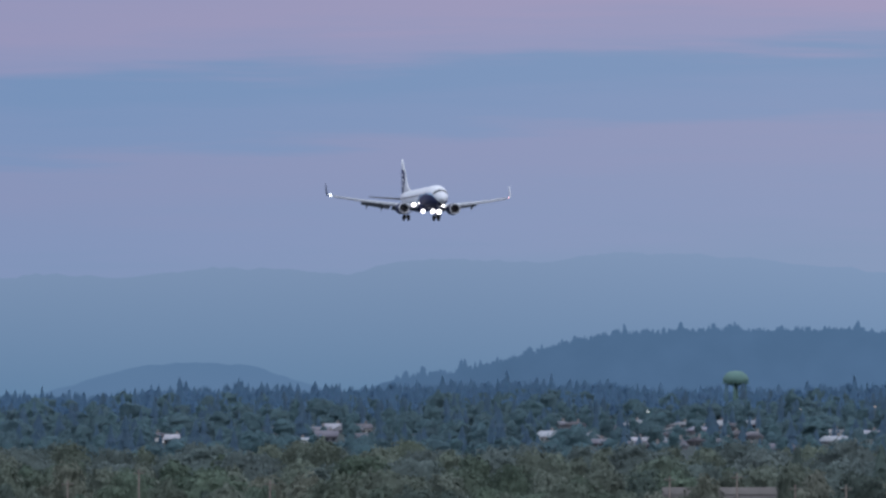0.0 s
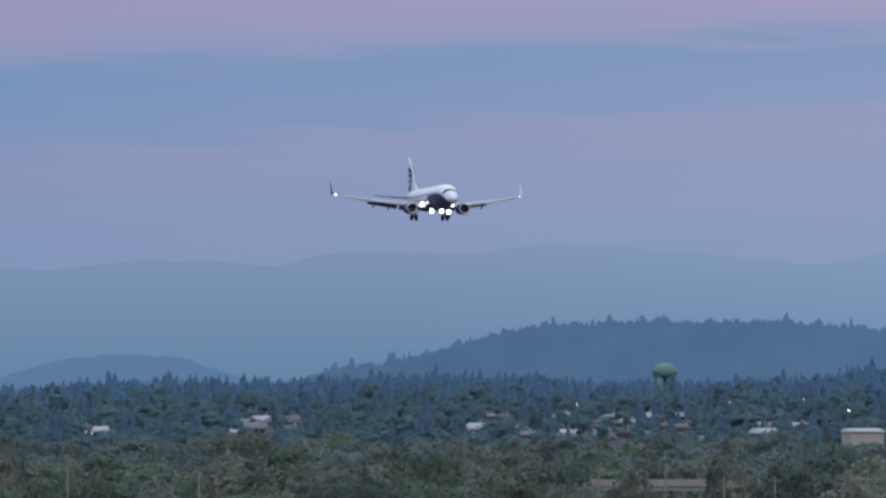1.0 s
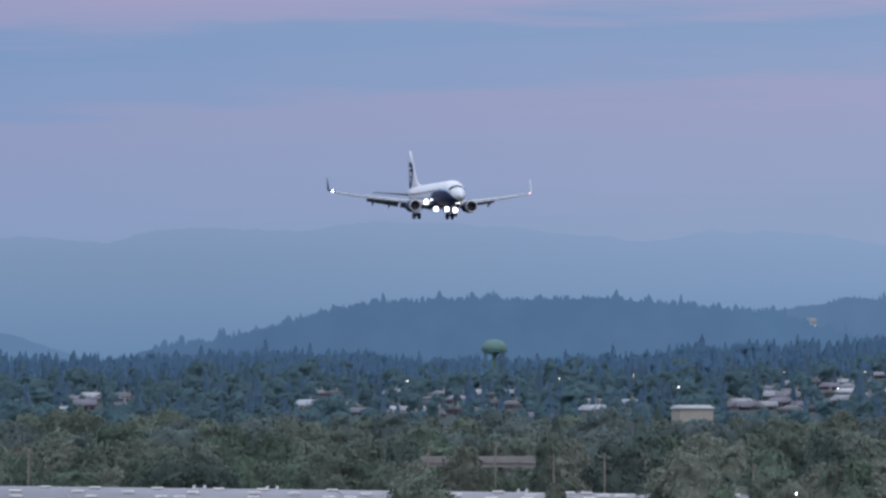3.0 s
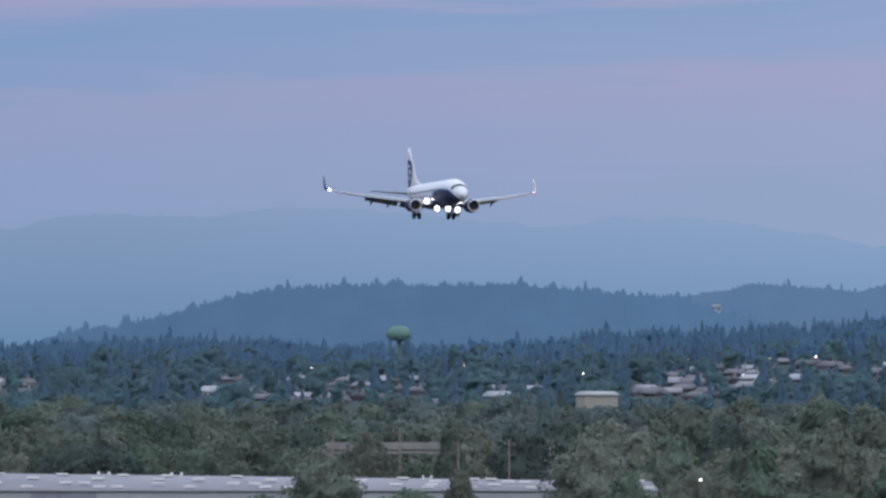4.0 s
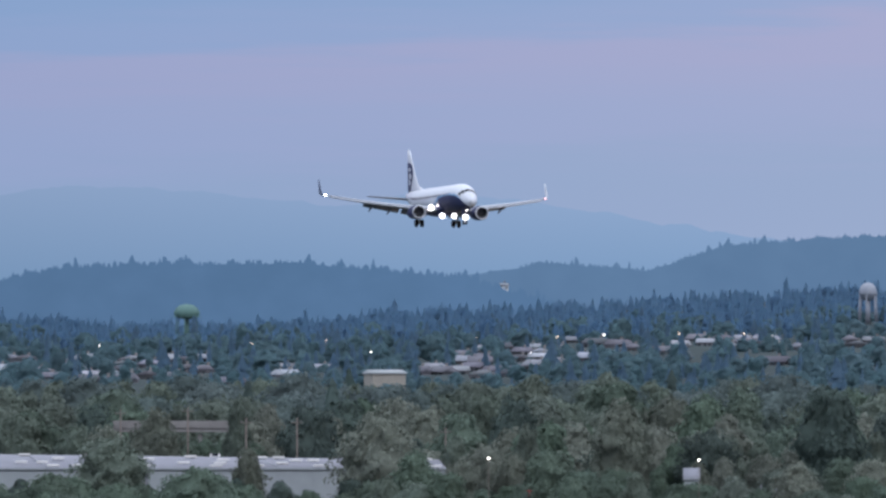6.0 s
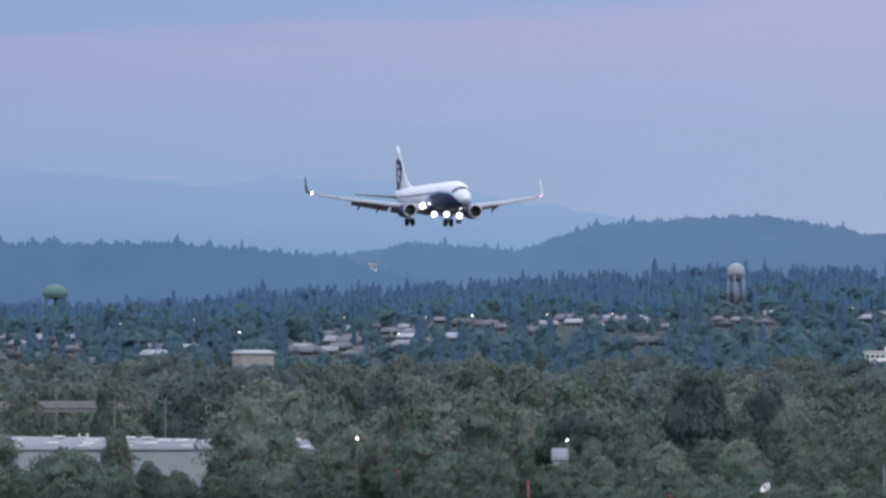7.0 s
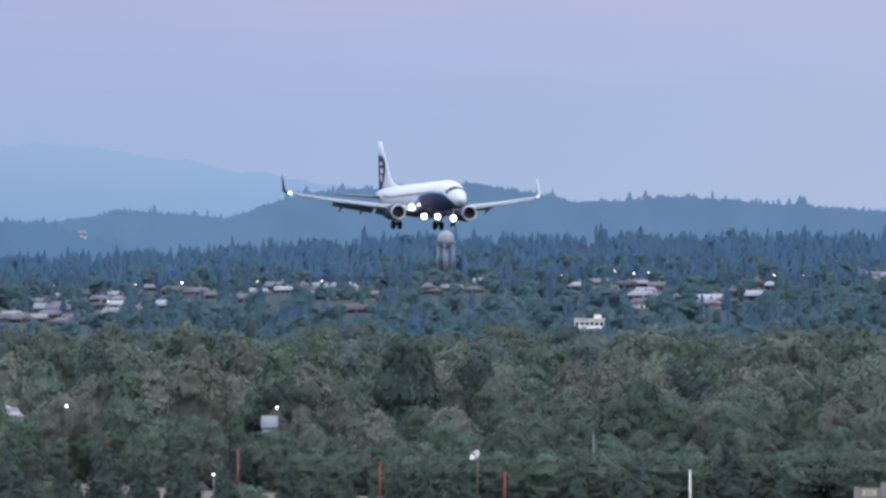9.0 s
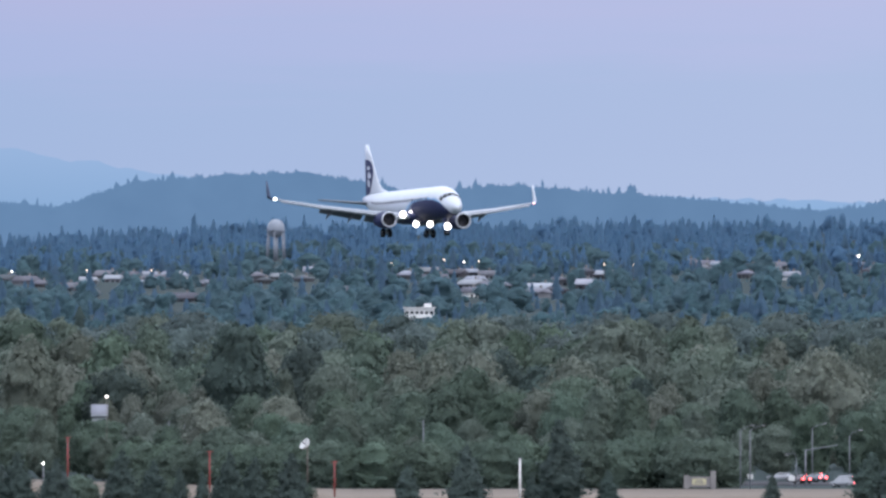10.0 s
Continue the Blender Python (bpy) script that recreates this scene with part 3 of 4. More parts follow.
# ---- the airliner: nose at the origin, x ahead, y to its left ----
BODY = [(0.0, 0.00, 0.03, 0.03), (0.08, 0.00, 0.26, 0.26), (0.3, 0.02, 0.52, 0.52), (0.7, 0.07, 0.80, 0.80), (1.3, 0.17, 1.06, 1.09), (2.0, 0.31, 1.28, 1.33), (2.8, 0.52, 1.47, 1.60),
        (3.8, 0.70, 1.65, 1.82), (5.0, 0.80, 1.80, 1.96), (6.5, 0.83, 1.88, 2.00), (25.0, 0.83, 1.88, 2.00), (27.0, 0.90, 1.82, 1.93), (29.0, 1.05, 1.66, 1.76), (31.0, 1.28, 1.42, 1.50),
        (33.0, 1.54, 1.10, 1.20), (35.0, 1.80, 0.76, 0.88), (36.8, 2.00, 0.42, 0.52), (37.8, 2.10, 0.18, 0.24)]
BODY_S = [b[0] for b in BODY]


def skin(s, a, lift=0.0):
    """A point of the fuselage skin, s metres behind the nose, a degrees up from the belly line on the left side."""
    z, w, h = (float(np.interp(s, BODY_S, [b[i] for b in BODY])) for i in (1, 2, 3))
    a = radians(a)
    return Vector((-s, (w + lift) * math.sin(a), z - (h + lift) * math.cos(a)))


def skin_patch(stations, low, high, steps, lift):
    """A sheet that lies on the skin between two angles, given station by station."""
    rings = [[skin(s, lo + (hi - lo) * k / steps, lift) for k in range(steps + 1)] for s, lo, hi in zip(stations, low, high)]
    return loft(rings, cap=False, closed=False)


def wing_rings(sections, turn=1):
    """Aerofoil rings from (leading edge s, y, z, chord, thickness, nose-down twist)."""
    prof = [(0, 0), (0.02, 0.35), (0.1, 0.75), (0.3, 1.0), (0.6, 0.72), (0.85, 0.3), (1.0, 0.03), (0.85, -0.12), (0.6, -0.35), (0.3, -0.55), (0.1, -0.45), (0.02, -0.25)]
    rings = []
    for s, y, z, chord, thick, twist in sections:
        c, n = math.cos(radians(twist)), math.sin(radians(twist))
        ring = []
        for u, v in prof:
            dx, dz = u * chord, v * thick * 0.6
            ring.append(Vector((-(s + dx * c + dz * n), turn * y, z - dx * n + dz * c)))
        rings.append(ring)
    return rings


def wheel(parent, at, radius, width):
    w = part("wheel", tube([(0, -0.25 * width, 0), (0, 0.25 * width, 0)], [radius * 0.5] * 2, 16), STEEL, parent)
    w.location = at
    prof = [(-0.5, 0.55), (-0.5, 0.85), (-0.32, 1.0), (0.32, 1.0), (0.5, 0.85), (0.5, 0.55)]
    rings = []
    for k in range(21):
        a = 2 * math.pi * k / 20
        rings.append([Vector((radius * r * math.cos(a), u * width, radius * r * math.sin(a))) for u, r in prof])
    tyre = part("tyre", loft(rings, cap=False), RUBBER, w, "black rubber tyre")
    hub = part("rim", tube([(0, -0.32 * width, 0), (0, 0.32 * width, 0)], [radius * 0.28, radius * 0.28], 12), STEEL, w)
    return w


def disc(radius, depth, at, face=(1, 0, 0)):
    """A lamp: a shallow domed lens facing along the way given."""
    d = Vector(face).normalized()
    at = Vector(at)
    return tube([at - depth * d, at, at + 0.35 * radius * d, at + 0.45 * radius * d], [radius * 0.9, radius, radius * 0.75, radius * 0.2], 14)


def airliner():
    jet = thing("airliner", Matrix.Translation((0, 2000, 70)), "white twin-engine jet airliner with navy belly, landing gear down", "airplane")
    stations = []
    for a, b in zip(BODY, BODY[1:]):
        n = 4 if b[0] - a[0] > 3 else 2 if b[0] - a[0] > 0.4 else 1
        stations += [a[0] + (b[0] - a[0]) * k / n for k in range(n)]
    stations.append(BODY[-1][0])
    fus = part("fuselage", loft([[skin(s, 360 * k / 40) for k in range(40)] for s in stations]), WHITE, jet, "glossy white fuselage")
    fus.data.shade_smooth()
    # navy underside with a light blue edge that sweeps down to the wing
    edge = [(0.75, 30), (1.0, 62), (1.4, 82), (2.2, 95), (4, 98), (9, 98), (12.3, 93), (13.8, 76), (16, 52), (20, 46), (28, 44), (33, 30), (35.5, 8)]
    st = [0.75, 0.87, 1.0, 1.2, 1.4, 1.6, 1.9, 2.3, 2.8, 3.4, 4, 5, 6.5, 8, 9, 10, 11, 12, 13, 14, 15.5, 18, 21, 25, 27, 29, 31, 33, 35, 35.5]
    hi = [line(edge, s) for s in st]
    belly = part("belly_paint", skin_patch(st, [-h for h in hi], hi, 20, 0.012), NAVY, fus, "navy blue belly paint")
    belly.data.shade_smooth()
    for sgn in (1, -1):
        st2 = [s for s in st if 1.6 <= s <= 21]
        lo = [sgn * line(edge, s) for s in st2]
        up = [sgn * (line(edge, s) + 9 * min(1, (s - 1.5) / 2)) for s in st2]
        part("stripe", skin_patch(st2, lo, up, 2, 0.014), TEAL, fus, "light blue stripe")
    # cockpit panes
    for a0, a1, s0, s1 in ((179, 152, 1.80, 2.44), (150.5, 130, 1.94, 2.62), (128.5, 109, 2.2, 2.9)):
        for sgn in (1, -1):
            rows = [s0 + (s1 - s0) * k / 3 for k in range(4)]
            part("cockpit_window", skin_patch(rows, [sgn * a0] * 4, [sgn * a1] * 4, 4, 0.02), GLASS, fus, "dark cockpit window pane")
    # cabin windows and doors
    for sgn in (1, -1):
        for k in range(48):
            s = 6.4 + 0.508 * k
            part("cabin_window", skin_patch([s, s + 0.26], [sgn * 97] * 2, [sgn * 107] * 2, 2, 0.018), GLASS, fus)
        for s, h in ((4.6, 122), (29.8, 122)):
            part("cabin_door", skin_patch([s, s + 0.45, s + 0.9], [sgn * (103 if s < 10 else 72)] * 3, [sgn * (136 if s < 10 else h)] * 3, 6, 0.02), WHITE, fus)
    fairing = [[Vector((-s, w * math.sin(a), -0.62 - h * math.cos(a))) for a in [2 * math.pi * k / 24 for k in range(24)]]
               for s, w, h in ((11.5, 0.8, 0.3), (13, 1.9, 0.75), (15, 2.15, 0.95), (20, 2.15, 0.95), (22.5, 1.6, 0.7), (24.5, 0.6, 0.25))]
    part("wing_fairing", loft(fairing), NAVY, jet, "navy wing-to-body fairing")

    for sgn, side in ((1, "left"), (-1, "right")):
        def zed(y):
            return -0.75 + 0.095 * (y - 1.7) + 0.0030 * (y - 1.7) ** 2
        secs = [(12.6, 1.2, -0.82, 8.3, 1.05, 2), (13.3, 1.9, zed(1.9), 7.5, 0.95, 1.5), (15.2, 5.6, zed(5.6), 5.3, 0.62, 1), (18.2, 11.2, zed(11.2), 3.3, 0.40, 0), (21.0, 17.0, zed(17.0), 1.75, 0.20, -1)]
        wing = part("wing", loft(wing_rings(secs, sgn)), WING_GREY, jet, "pale grey swept wing")
        wing.data.shade_smooth()
        # extended leading-edge slat
        slat = [(s - 0.28, y, z - 0.16, ch * 0.13, 0.20, 18) for s, y, z, ch, t, w in ((13.9, 2.6, zed(2.6), 6.6, 0, 0), (15.2, 5.6, zed(5.6), 5.3, 0, 0), (18.2, 11.2, zed(11.2), 4.0, 0, 0), (20.7, 16.3, zed(16.3), 2.9, 0, 0))]
        part("slat", loft(wing_rings(slat, sgn)), ALUMINIUM, wing, "bare metal leading-edge slat")
        # flaps down
        for y0, y1 in ((2.1, 5.4), (5.8, 11.0)):
            fl = []
            for y in (y0, y1):
                chord = float(np.interp(y, [1.9, 5.6, 11.2, 17], [7.5, 5.3, 3.3, 1.75]))
                le = float(np.interp(y, [1.9, 5.6, 11.2, 17], [13.3, 15.2, 18.2, 21.0]))
                fl.append((le + 0.90 * chord, y, zed(y) - 0.10, 0.20 * chord + 0.30, 0.26, 30))
            part("flap", loft(wing_rings(fl, sgn)), FLAP_GREY, wing, "lowered grey trailing-edge flap")
        for y in (3.9, 7.3, 10.0):
            te = float(np.interp(y, [1.9, 5.6, 11.2, 17], [20.8, 20.5, 21.5, 22.75]))
            z = zed(y)
            part("flap_fairing", tube([(-te + 2.3, sgn * y, z - 0.30), (-te + 1.2, sgn * y, z - 0.50), (-te, sgn * y, z - 0.75), (-te - 0.9, sgn * y, z - 1.25)], [0.05, 0.19, 0.17, 0.03], 10), FLAP_GREY, wing, "pointed flap track fairing")
        # blended winglet
        tip = []
        for k, (dy, dz, ds, ch) in enumerate(((0, 0, 0, 1.75), (0.25, 0.05, 0.12, 1.68), (0.45, 0.22, 0.3, 1.58), (0.50, 0.55, 0.55, 1.42), (0.50, 1.4, 1.1, 1.05), (0.52, 2.35, 1.75, 0.62))):
            tilt = min(1, k / 3)
            ring = []
            for u, v in ((0, 0), (0.1, 0.06), (0.5, 0.08), (1, 0), (0.5, -0.06), (0.1, -0.05)):
                off = v * ch
                ring.append(Vector((-(21.0 + ds + u * ch), sgn * (17.0 + dy - off * tilt), zed(17.0) + dz + off * (1 - tilt))))
            tip.append(ring)
        wl = part("winglet", loft(tip), WINGLET_BLUE if sgn < 0 else WHITE, wing, "upswept winglet")
        wl.data.shade_smooth()
        part("navigation_light", disc(0.20 if sgn < 0 else 0.12, 0.1, (-20.98, sgn * 17.0, zed(17.0) + 0.02)), NAV_GREEN if sgn < 0 else NAV_RED, wing, "lit wingtip navigation light")
        # engine: a hollow nacelle with lip, fan and spinner
        y, ez = sgn * 4.83, -1.22
        outer = [(12.1, 0.93), (12.25, 1.02), (12.8, 1.10), (13.9, 1.12), (15.1, 1.04), (16.1, 0.86)]
        def rings_of(prof):
            return [[Vector((-s, y + r * math.cos(a), ez + r * math.sin(a) * (0.93 if math.sin(a) < 0 else 1.0))) for a in [2 * math.pi * k / 32 for k in range(32)]] for s, r in prof]
        nac = part("engine", loft(rings_of(outer[1:] ), cap=False), NAVY, jet, "navy engine nacelle")
        nac.data.shade_smooth()
        lip = part("intake_lip", loft(rings_of([(12.5, 0.80), (12.25, 0.83), (12.12, 0.90), (12.16, 0.98), (12.28, 1.035)]), cap=False), ALUMINIUM, nac, "bright metal intake lip")
        lip.data.shade_smooth()
        part("intake_duct", loft(rings_of([(12.5, 0.80), (13.5, 0.79), (16.1, 0.80)]), cap=False), DARK, nac)
        part("nozzle", tube([(-15.8, y, ez), (-17.1, y, ez + 0.02), (-17.7, y, ez + 0.03)], [0.62, 0.45, 0.25], 20), FAN, nac)
        blades = bmesh.new()
        for k in range(24):
            a = 2 * math.pi * k / 24
            b = box(0.10, 0.16, 0.62, (0, 0, 0.18), rot=Matrix.Rotation(0.6, 4, "Z"))
            bmesh.ops.transform(b, matrix=Matrix.Translation((-13.4, y, ez)) @ Matrix.Rotation(a, 4, "X") @ Matrix.Diagonal((1, 1, 1, 1)), verts=b.verts)
            me = bpy.data.meshes.new("blade")
            b.to_mesh(me)
            b.free()
            blades.from_mesh(me)
            bpy.data.meshes.remove(me)
        part("fan", blades, FAN, nac, "dark fan blades")
        part("spinner", tube([(-13.5, y, ez), (-13.2, y, ez), (-12.85, y, ez)], [0.27, 0.22, 0.02], 16), FAN, nac)
        pyl = [[Vector((-s, y + o * 0.17, z)) for o in (-1, 1) for z in ((z0, z1) if o < 0 else (z1, z0))] for s, z0, z1 in ((13.6, ez + 0.95, ez + 1.14), (14.6, ez + 0.85, ez + 1.2), (16.2, ez + 0.6, -0.3), (18.2, ez + 0.6, -0.35))]
        part("pylon", loft(pyl), WING_GREY, jet, "engine pylon")
        # tailplane
        tp = [(32.6, 0.5, 1.45, 4.3, 0.42, 0), (36.2, 6.2, 1.95, 1.9, 0.16, 0)]
        part("tailplane", loft(wing_rings(tp, sgn)), FLAP_GREY, jet, "grey swept tailplane")
        # main gear
        gear = part("main_gear", tube([(-19.2, sgn * 2.86, -0.9), (-19.5, sgn * 2.86, -1.8), (-19.6, sgn * 2.86, -2.62)], [0.15, 0.13, 0.11], 12), STEEL, jet, "main landing gear leg")
        part("axle", tube([(-19.6, sgn * 2.86 - 0.5, -2.62), (-19.6, sgn * 2.86 + 0.5, -2.62)], [0.08, 0.08], 10), STEEL, gear)
        part("brace", tube([(-19.4, sgn * 1.5, -1.1), (-19.55, sgn * 2.8, -2.0)], [0.06, 0.06], 8), STEEL, gear)
        part("gear_door", box(0.9, 0.05, 1.25, (-19.5, sgn * 3.12, -2.0), 0.015), WHITE, gear)
        for d in (-0.43, 0.43):
            wheel(gear, (-19.6, sgn * 2.86 + d, -2.62), 0.565, 0.42)
        # fixed landing lamps in the wing root, and the lowered belly lamps
        # lenses larger than real lamps: their glare is put into the glowing discs
        part("landing_light", disc(0.40, 0.06, (-13.35, sgn * 2.70, -0.50)), LAMP, jet, "lit landing lamp in the wing root")
        part("turnoff_light", disc(0.16, 0.06, (-12.5, sgn * 1.98, -0.20)), LAMP_SMALL, jet, "lit turnoff lamp")
        part("belly_light", disc(0.38, 0.06, (-13.6, sgn * 0.92, -1.66)), LAMP, jet, "lit lowered belly landing lamp")
        part("lamp_arm", tube([(-13.7, sgn * 0.92, -1.1), (-13.66, sgn * 0.92, -1.66)], [0.06, 0.06], 8), STEEL, jet)

    # nose gear with its taxi lamp
    gear = part("nose_gear", tube([(-3.9, 0, -0.7), (-4.0, 0, -1.9), (-4.02, 0, -3.0)], [0.11, 0.09, 0.08], 12), STEEL, jet, "nose landing gear leg")
    part("axle", tube([(-4.02, -0.28, -3.0), (-4.02, 0.28, -3.0)], [0.05, 0.05], 8), STEEL, gear)
    part("drag_brace", tube([(-2.9, 0, -0.6), (-3.98, 0, -1.9)], [0.05, 0.05], 8), STEEL, gear)
    for d in (-0.2, 0.2):
        wheel(gear, (-4.02, d, -3.0), 0.34, 0.2)
    for sgn in (1, -1):
        part("gear_door", box(1.7, 0.04, 0.62, (-3.6, sgn * 0.42, -1.75), 0.012), NAVY, gear)
    # this lens is oversized likewise, its disc standing in for glare
    part("taxi_light", disc(0.40, 0.06, (-3.75, 0, -2.22)), LAMP, gear, "lit taxi lamp on the nose gear")

    # fin, rudder and tail emblem
    levels = []
    for z in (2.5, 2.9, 3.3, 3.9, 4.9, 6.2, 7.6, 9.05):
        le = float(np.interp(z, [2.5, 2.75, 3.05, 3.7, 4.9, 9.05], [25.8, 27.0, 29.5, 31.1, 32.4, 36.1]))
        te = float(np.interp(z, [2.5, 9.05], [36.9, 37.55]))
        t = 0.22 - 0.016 * (z - 2.5)
        levels.append([Vector((-(le + (te - le) * u), w * t, z)) for u, w in ((0, 0), (0.06, 0.5), (0.35, 1), (0.7, 0.7), (1, 0.05), (1, -0.05), (0.7, -0.7), (0.35, -1), (0.06, -0.5))])
    fin = part("fin", loft(levels), WHITE, jet, "white tail fin")
    fin.data.shade_smooth()

    def fin_side(u, z, lift, sgn):
        le = float(np.interp(z, [2.5, 2.75, 3.05, 3.7, 4.9, 9.05], [25.8, 27.0, 29.5, 31.1, 32.4, 36.1]))
        te = float(np.interp(z, [2.5, 9.05], [36.9, 37.55]))
        t = (0.22 - 0.016 * (z - 2.5)) * float(np.interp(u, [0, 0.06, 0.35, 0.7, 1], [0, 0.5, 1, 0.7, 0.05]))
        return Vector((-(le + (te - le) * u), sgn * (t + lift), z))

    def fin_patch(rows, lift, sgn):
        """A painted field on the fin: (height, first and last share of the chord)."""
        return loft([[fin_side(a + (b - a) * k / 6, z, lift, sgn) for k in range(7)] for z, a, b in rows], cap=False, closed=False)

    for sgn in (1, -1):
        field = [(2.6, 0.88, 0.98), (3.0, 0.72, 0.995), (3.6, 0.56, 0.995), (4.4, 0.36, 0.995), (5.2, 0.20, 0.995), (6.0, 0.10, 0.995), (6.6, 0.12, 0.995), (6.95, 0.26, 0.99), (7.15, 0.50, 0.96)]
        part("tail_emblem", fin_patch(field, 0.02, sgn), NAVY, fin, "navy tail emblem field")
        for z, h, a, b in ((4.15, 0.50, 0.62, 0.80), (5.10, 0.42, 0.42, 0.74), (6.05, 0.24, 0.40, 0.76)):
            rows = [(z - h, (a + b) / 2 - 0.03, (a + b) / 2 + 0.03), (z - 0.5 * h, a, b), (z + 0.5 * h, a, b), (z + h, (a + b) / 2 - 0.03, (a + b) / 2 + 0.03)]
            part("emblem_shape", fin_patch(rows, 0.03, sgn), WHITE, fin, "pale shape in the tail emblem")
    part("tail_cone", tube([(-37.4, 0, 2.06), (-38.0, 0, 2.12)], [0.2, 0.12], 12), STEEL, jet)
    return jet


JET = airliner()


# ---- buildings and small things of the valley ----
ROOF_WHITE = material("grey_membrane_roof", (0.22, 0.225, 0.26), (0.18, 0.185, 0.215), 0.7, 0.15)
WALL_PALE = material("pale_metal_wall", (0.30, 0.33, 0.34), (0.26, 0.285, 0.30), 0.6, 0.2)
WALL_WHITE = material("white_wall", (0.72, 0.72, 0.70), (0.62, 0.62, 0.61), 0.7, 0.4)
BEIGE = material("beige_wall", (0.34, 0.32, 0.28), (0.29, 0.275, 0.245), 0.8, 0.3, spread=0.2)
CONCRETE = material("weathered_concrete", (0.26, 0.25, 0.245), (0.21, 0.20, 0.20), 0.85, 0.3, bump=0.2)
HOUSE_WALL = material("house_siding", (0.15, 0.15, 0.165), (0.12, 0.12, 0.135), 0.8, 0.4, spread=0.5)
HOUSE_ROOF = material("house_shingles", (0.13, 0.13, 0.15), (0.10, 0.10, 0.12), 0.85, 0.6, spread=0.35)
HOUSE_ROOF_PALE = material("pale_house_roof", (0.24, 0.25, 0.28), (0.18, 0.19, 0.22), 0.85, 0.6, spread=0.55)
PANE = material("dark_pane", (0.03, 0.035, 0.045), (0.02, 0.024, 0.03), 0.1, 1)
TOWER_GREEN = material("pale_green_tank", (0.115, 0.200, 0.182), (0.100, 0.178, 0.164), 0.9, 0.4)
# white tank dulled and blued: distance haze put into the base colour
TOWER_WHITE_HAZE = material("haze_dulled_white_tank", (0.25, 0.275, 0.32), (0.20, 0.225, 0.265), 0.5, 0.4)
RED = material("red_paint", (0.26, 0.05, 0.042), (0.19, 0.04, 0.035), 0.5, 1)
POST = material("galvanised_post", (0.20, 0.21, 0.23), (0.15, 0.16, 0.18), 0.6, 1)
WOOD_POLE = material("weathered_pole", (0.20, 0.17, 0.15), (0.14, 0.12, 0.11), 0.9, 1)
STREET_GLOW = material("street_lamp_glow", (1, 0.9, 0.8), None, 0.3, 1, glow=((1.0, 0.72, 0.50), 3.0))
WHITE_GLOW = material("white_lamp_glow", (1, 1, 1), None, 0.3, 1, glow=((1.0, 0.96, 0.90), 4.0))
TAIL_GLOW = material("tail_lamp_glow", (1, 0.2, 0.15), None, 0.3, 1, glow=((1.0, 0.10, 0.10), 6.0))
SIGN_GLOW = material("lit_sign_face", (0.4, 0.38, 0.24), None, 0.4, 1, glow=((1.0, 0.93, 0.6), 0.1))
CAR_WHITE = material("car_white", (0.30, 0.31, 0.33), (0.26, 0.27, 0.29), 0.25, 1, coat=0.5)
CAR_DARK = material("car_dark_red", (0.10, 0.03, 0.035), (0.07, 0.025, 0.03), 0.25, 1, coat=0.5)
CAR_GREY = material("car_grey", (0.16, 0.17, 0.19), (0.12, 0.13, 0.15), 0.25, 1, coat=0.5)


def facing(p, r, z=None):
    """A place on the ground at bearing p, turned so that -y faces the airfield."""
    v = spot(p, 0, r)
    v.z = ground_z(p, r) if z is None else z
    return Matrix.Translation(v) @ Matrix.Rotation(-(p - 784) / F, 4, "Z")


def house(m, w, d, h, pitch, pale, variant):
    ob = thing("house", m, ("pale-roofed" if pale else "dark-roofed") + " low wooden house on the wooded hillside", "house", "hillside houses")
    part("wall", box(w, d, h, (0, 0, -1.5)), WALL_WHITE if variant == 0 else HOUSE_WALL, ob)
    top = h - 1.5
    o = 0.45
    if variant == 2:
        ring = [[Vector((-w / 2 - o, y * (d / 2 + o), top)) for y in (-1, 1)] + [Vector((-w / 2 + d * 0.35, y * 0.1, top + pitch)) for y in (1, -1)],
                [Vector((w / 2 + o, y * (d / 2 + o), top)) for y in (-1, 1)] + [Vector((w / 2 - d * 0.35, y * 0.1, top + pitch)) for y in (1, -1)]]
        bm = loft(ring)
    else:
        bm = loft([[Vector((x, -d / 2 - o, top - 0.1)), Vector((x, 0, top + pitch)), Vector((x, d / 2 + o, top - 0.1)), Vector((x, d / 2 + o, top - 0.3)), Vector((x, -d / 2 - o, top - 0.3))] for x in (-w / 2 - o, w / 2 + o)])
    roof = part("roof", bm, WALL_WHITE if pale == 2 else HOUSE_ROOF_PALE if pale else HOUSE_ROOF, ob)
    part("chimney", box(0.6, 0.6, 1.6, (w * 0.2, 0.4, top + pitch - 0.7)), CONCRETE, roof)
    for x in (-0.32, 0.02, 0.33):
        win = part("window", box(0.16 * w, 0.08, 1.1, (x * w, -d / 2 - 0.02, top - 1.75)), PANE, ob)


def houses():
    random.seed(7)
    for p, q, r in PLOTS:
        pale, variant = random.choice((0, 0, 1, 1)), random.choice((0, 1, 1, 1, 1, 1, 2, 2, 2))
        house(facing(p, deep(r)) @ Matrix.Rotation(rand(-0.7, 0.7), 4, "Z"), rand(4.4, 8.2), rand(5.5, 8), rand(2.5, 3.1), rand(1.1, 1.7), pale, variant)
    v = spot(1862, 627, 4825)
    house(Matrix.Translation(v) @ Matrix.Rotation(0.2, 4, "Z"), 3.6, 3.5, 2.6, 0.9, 1, 0)


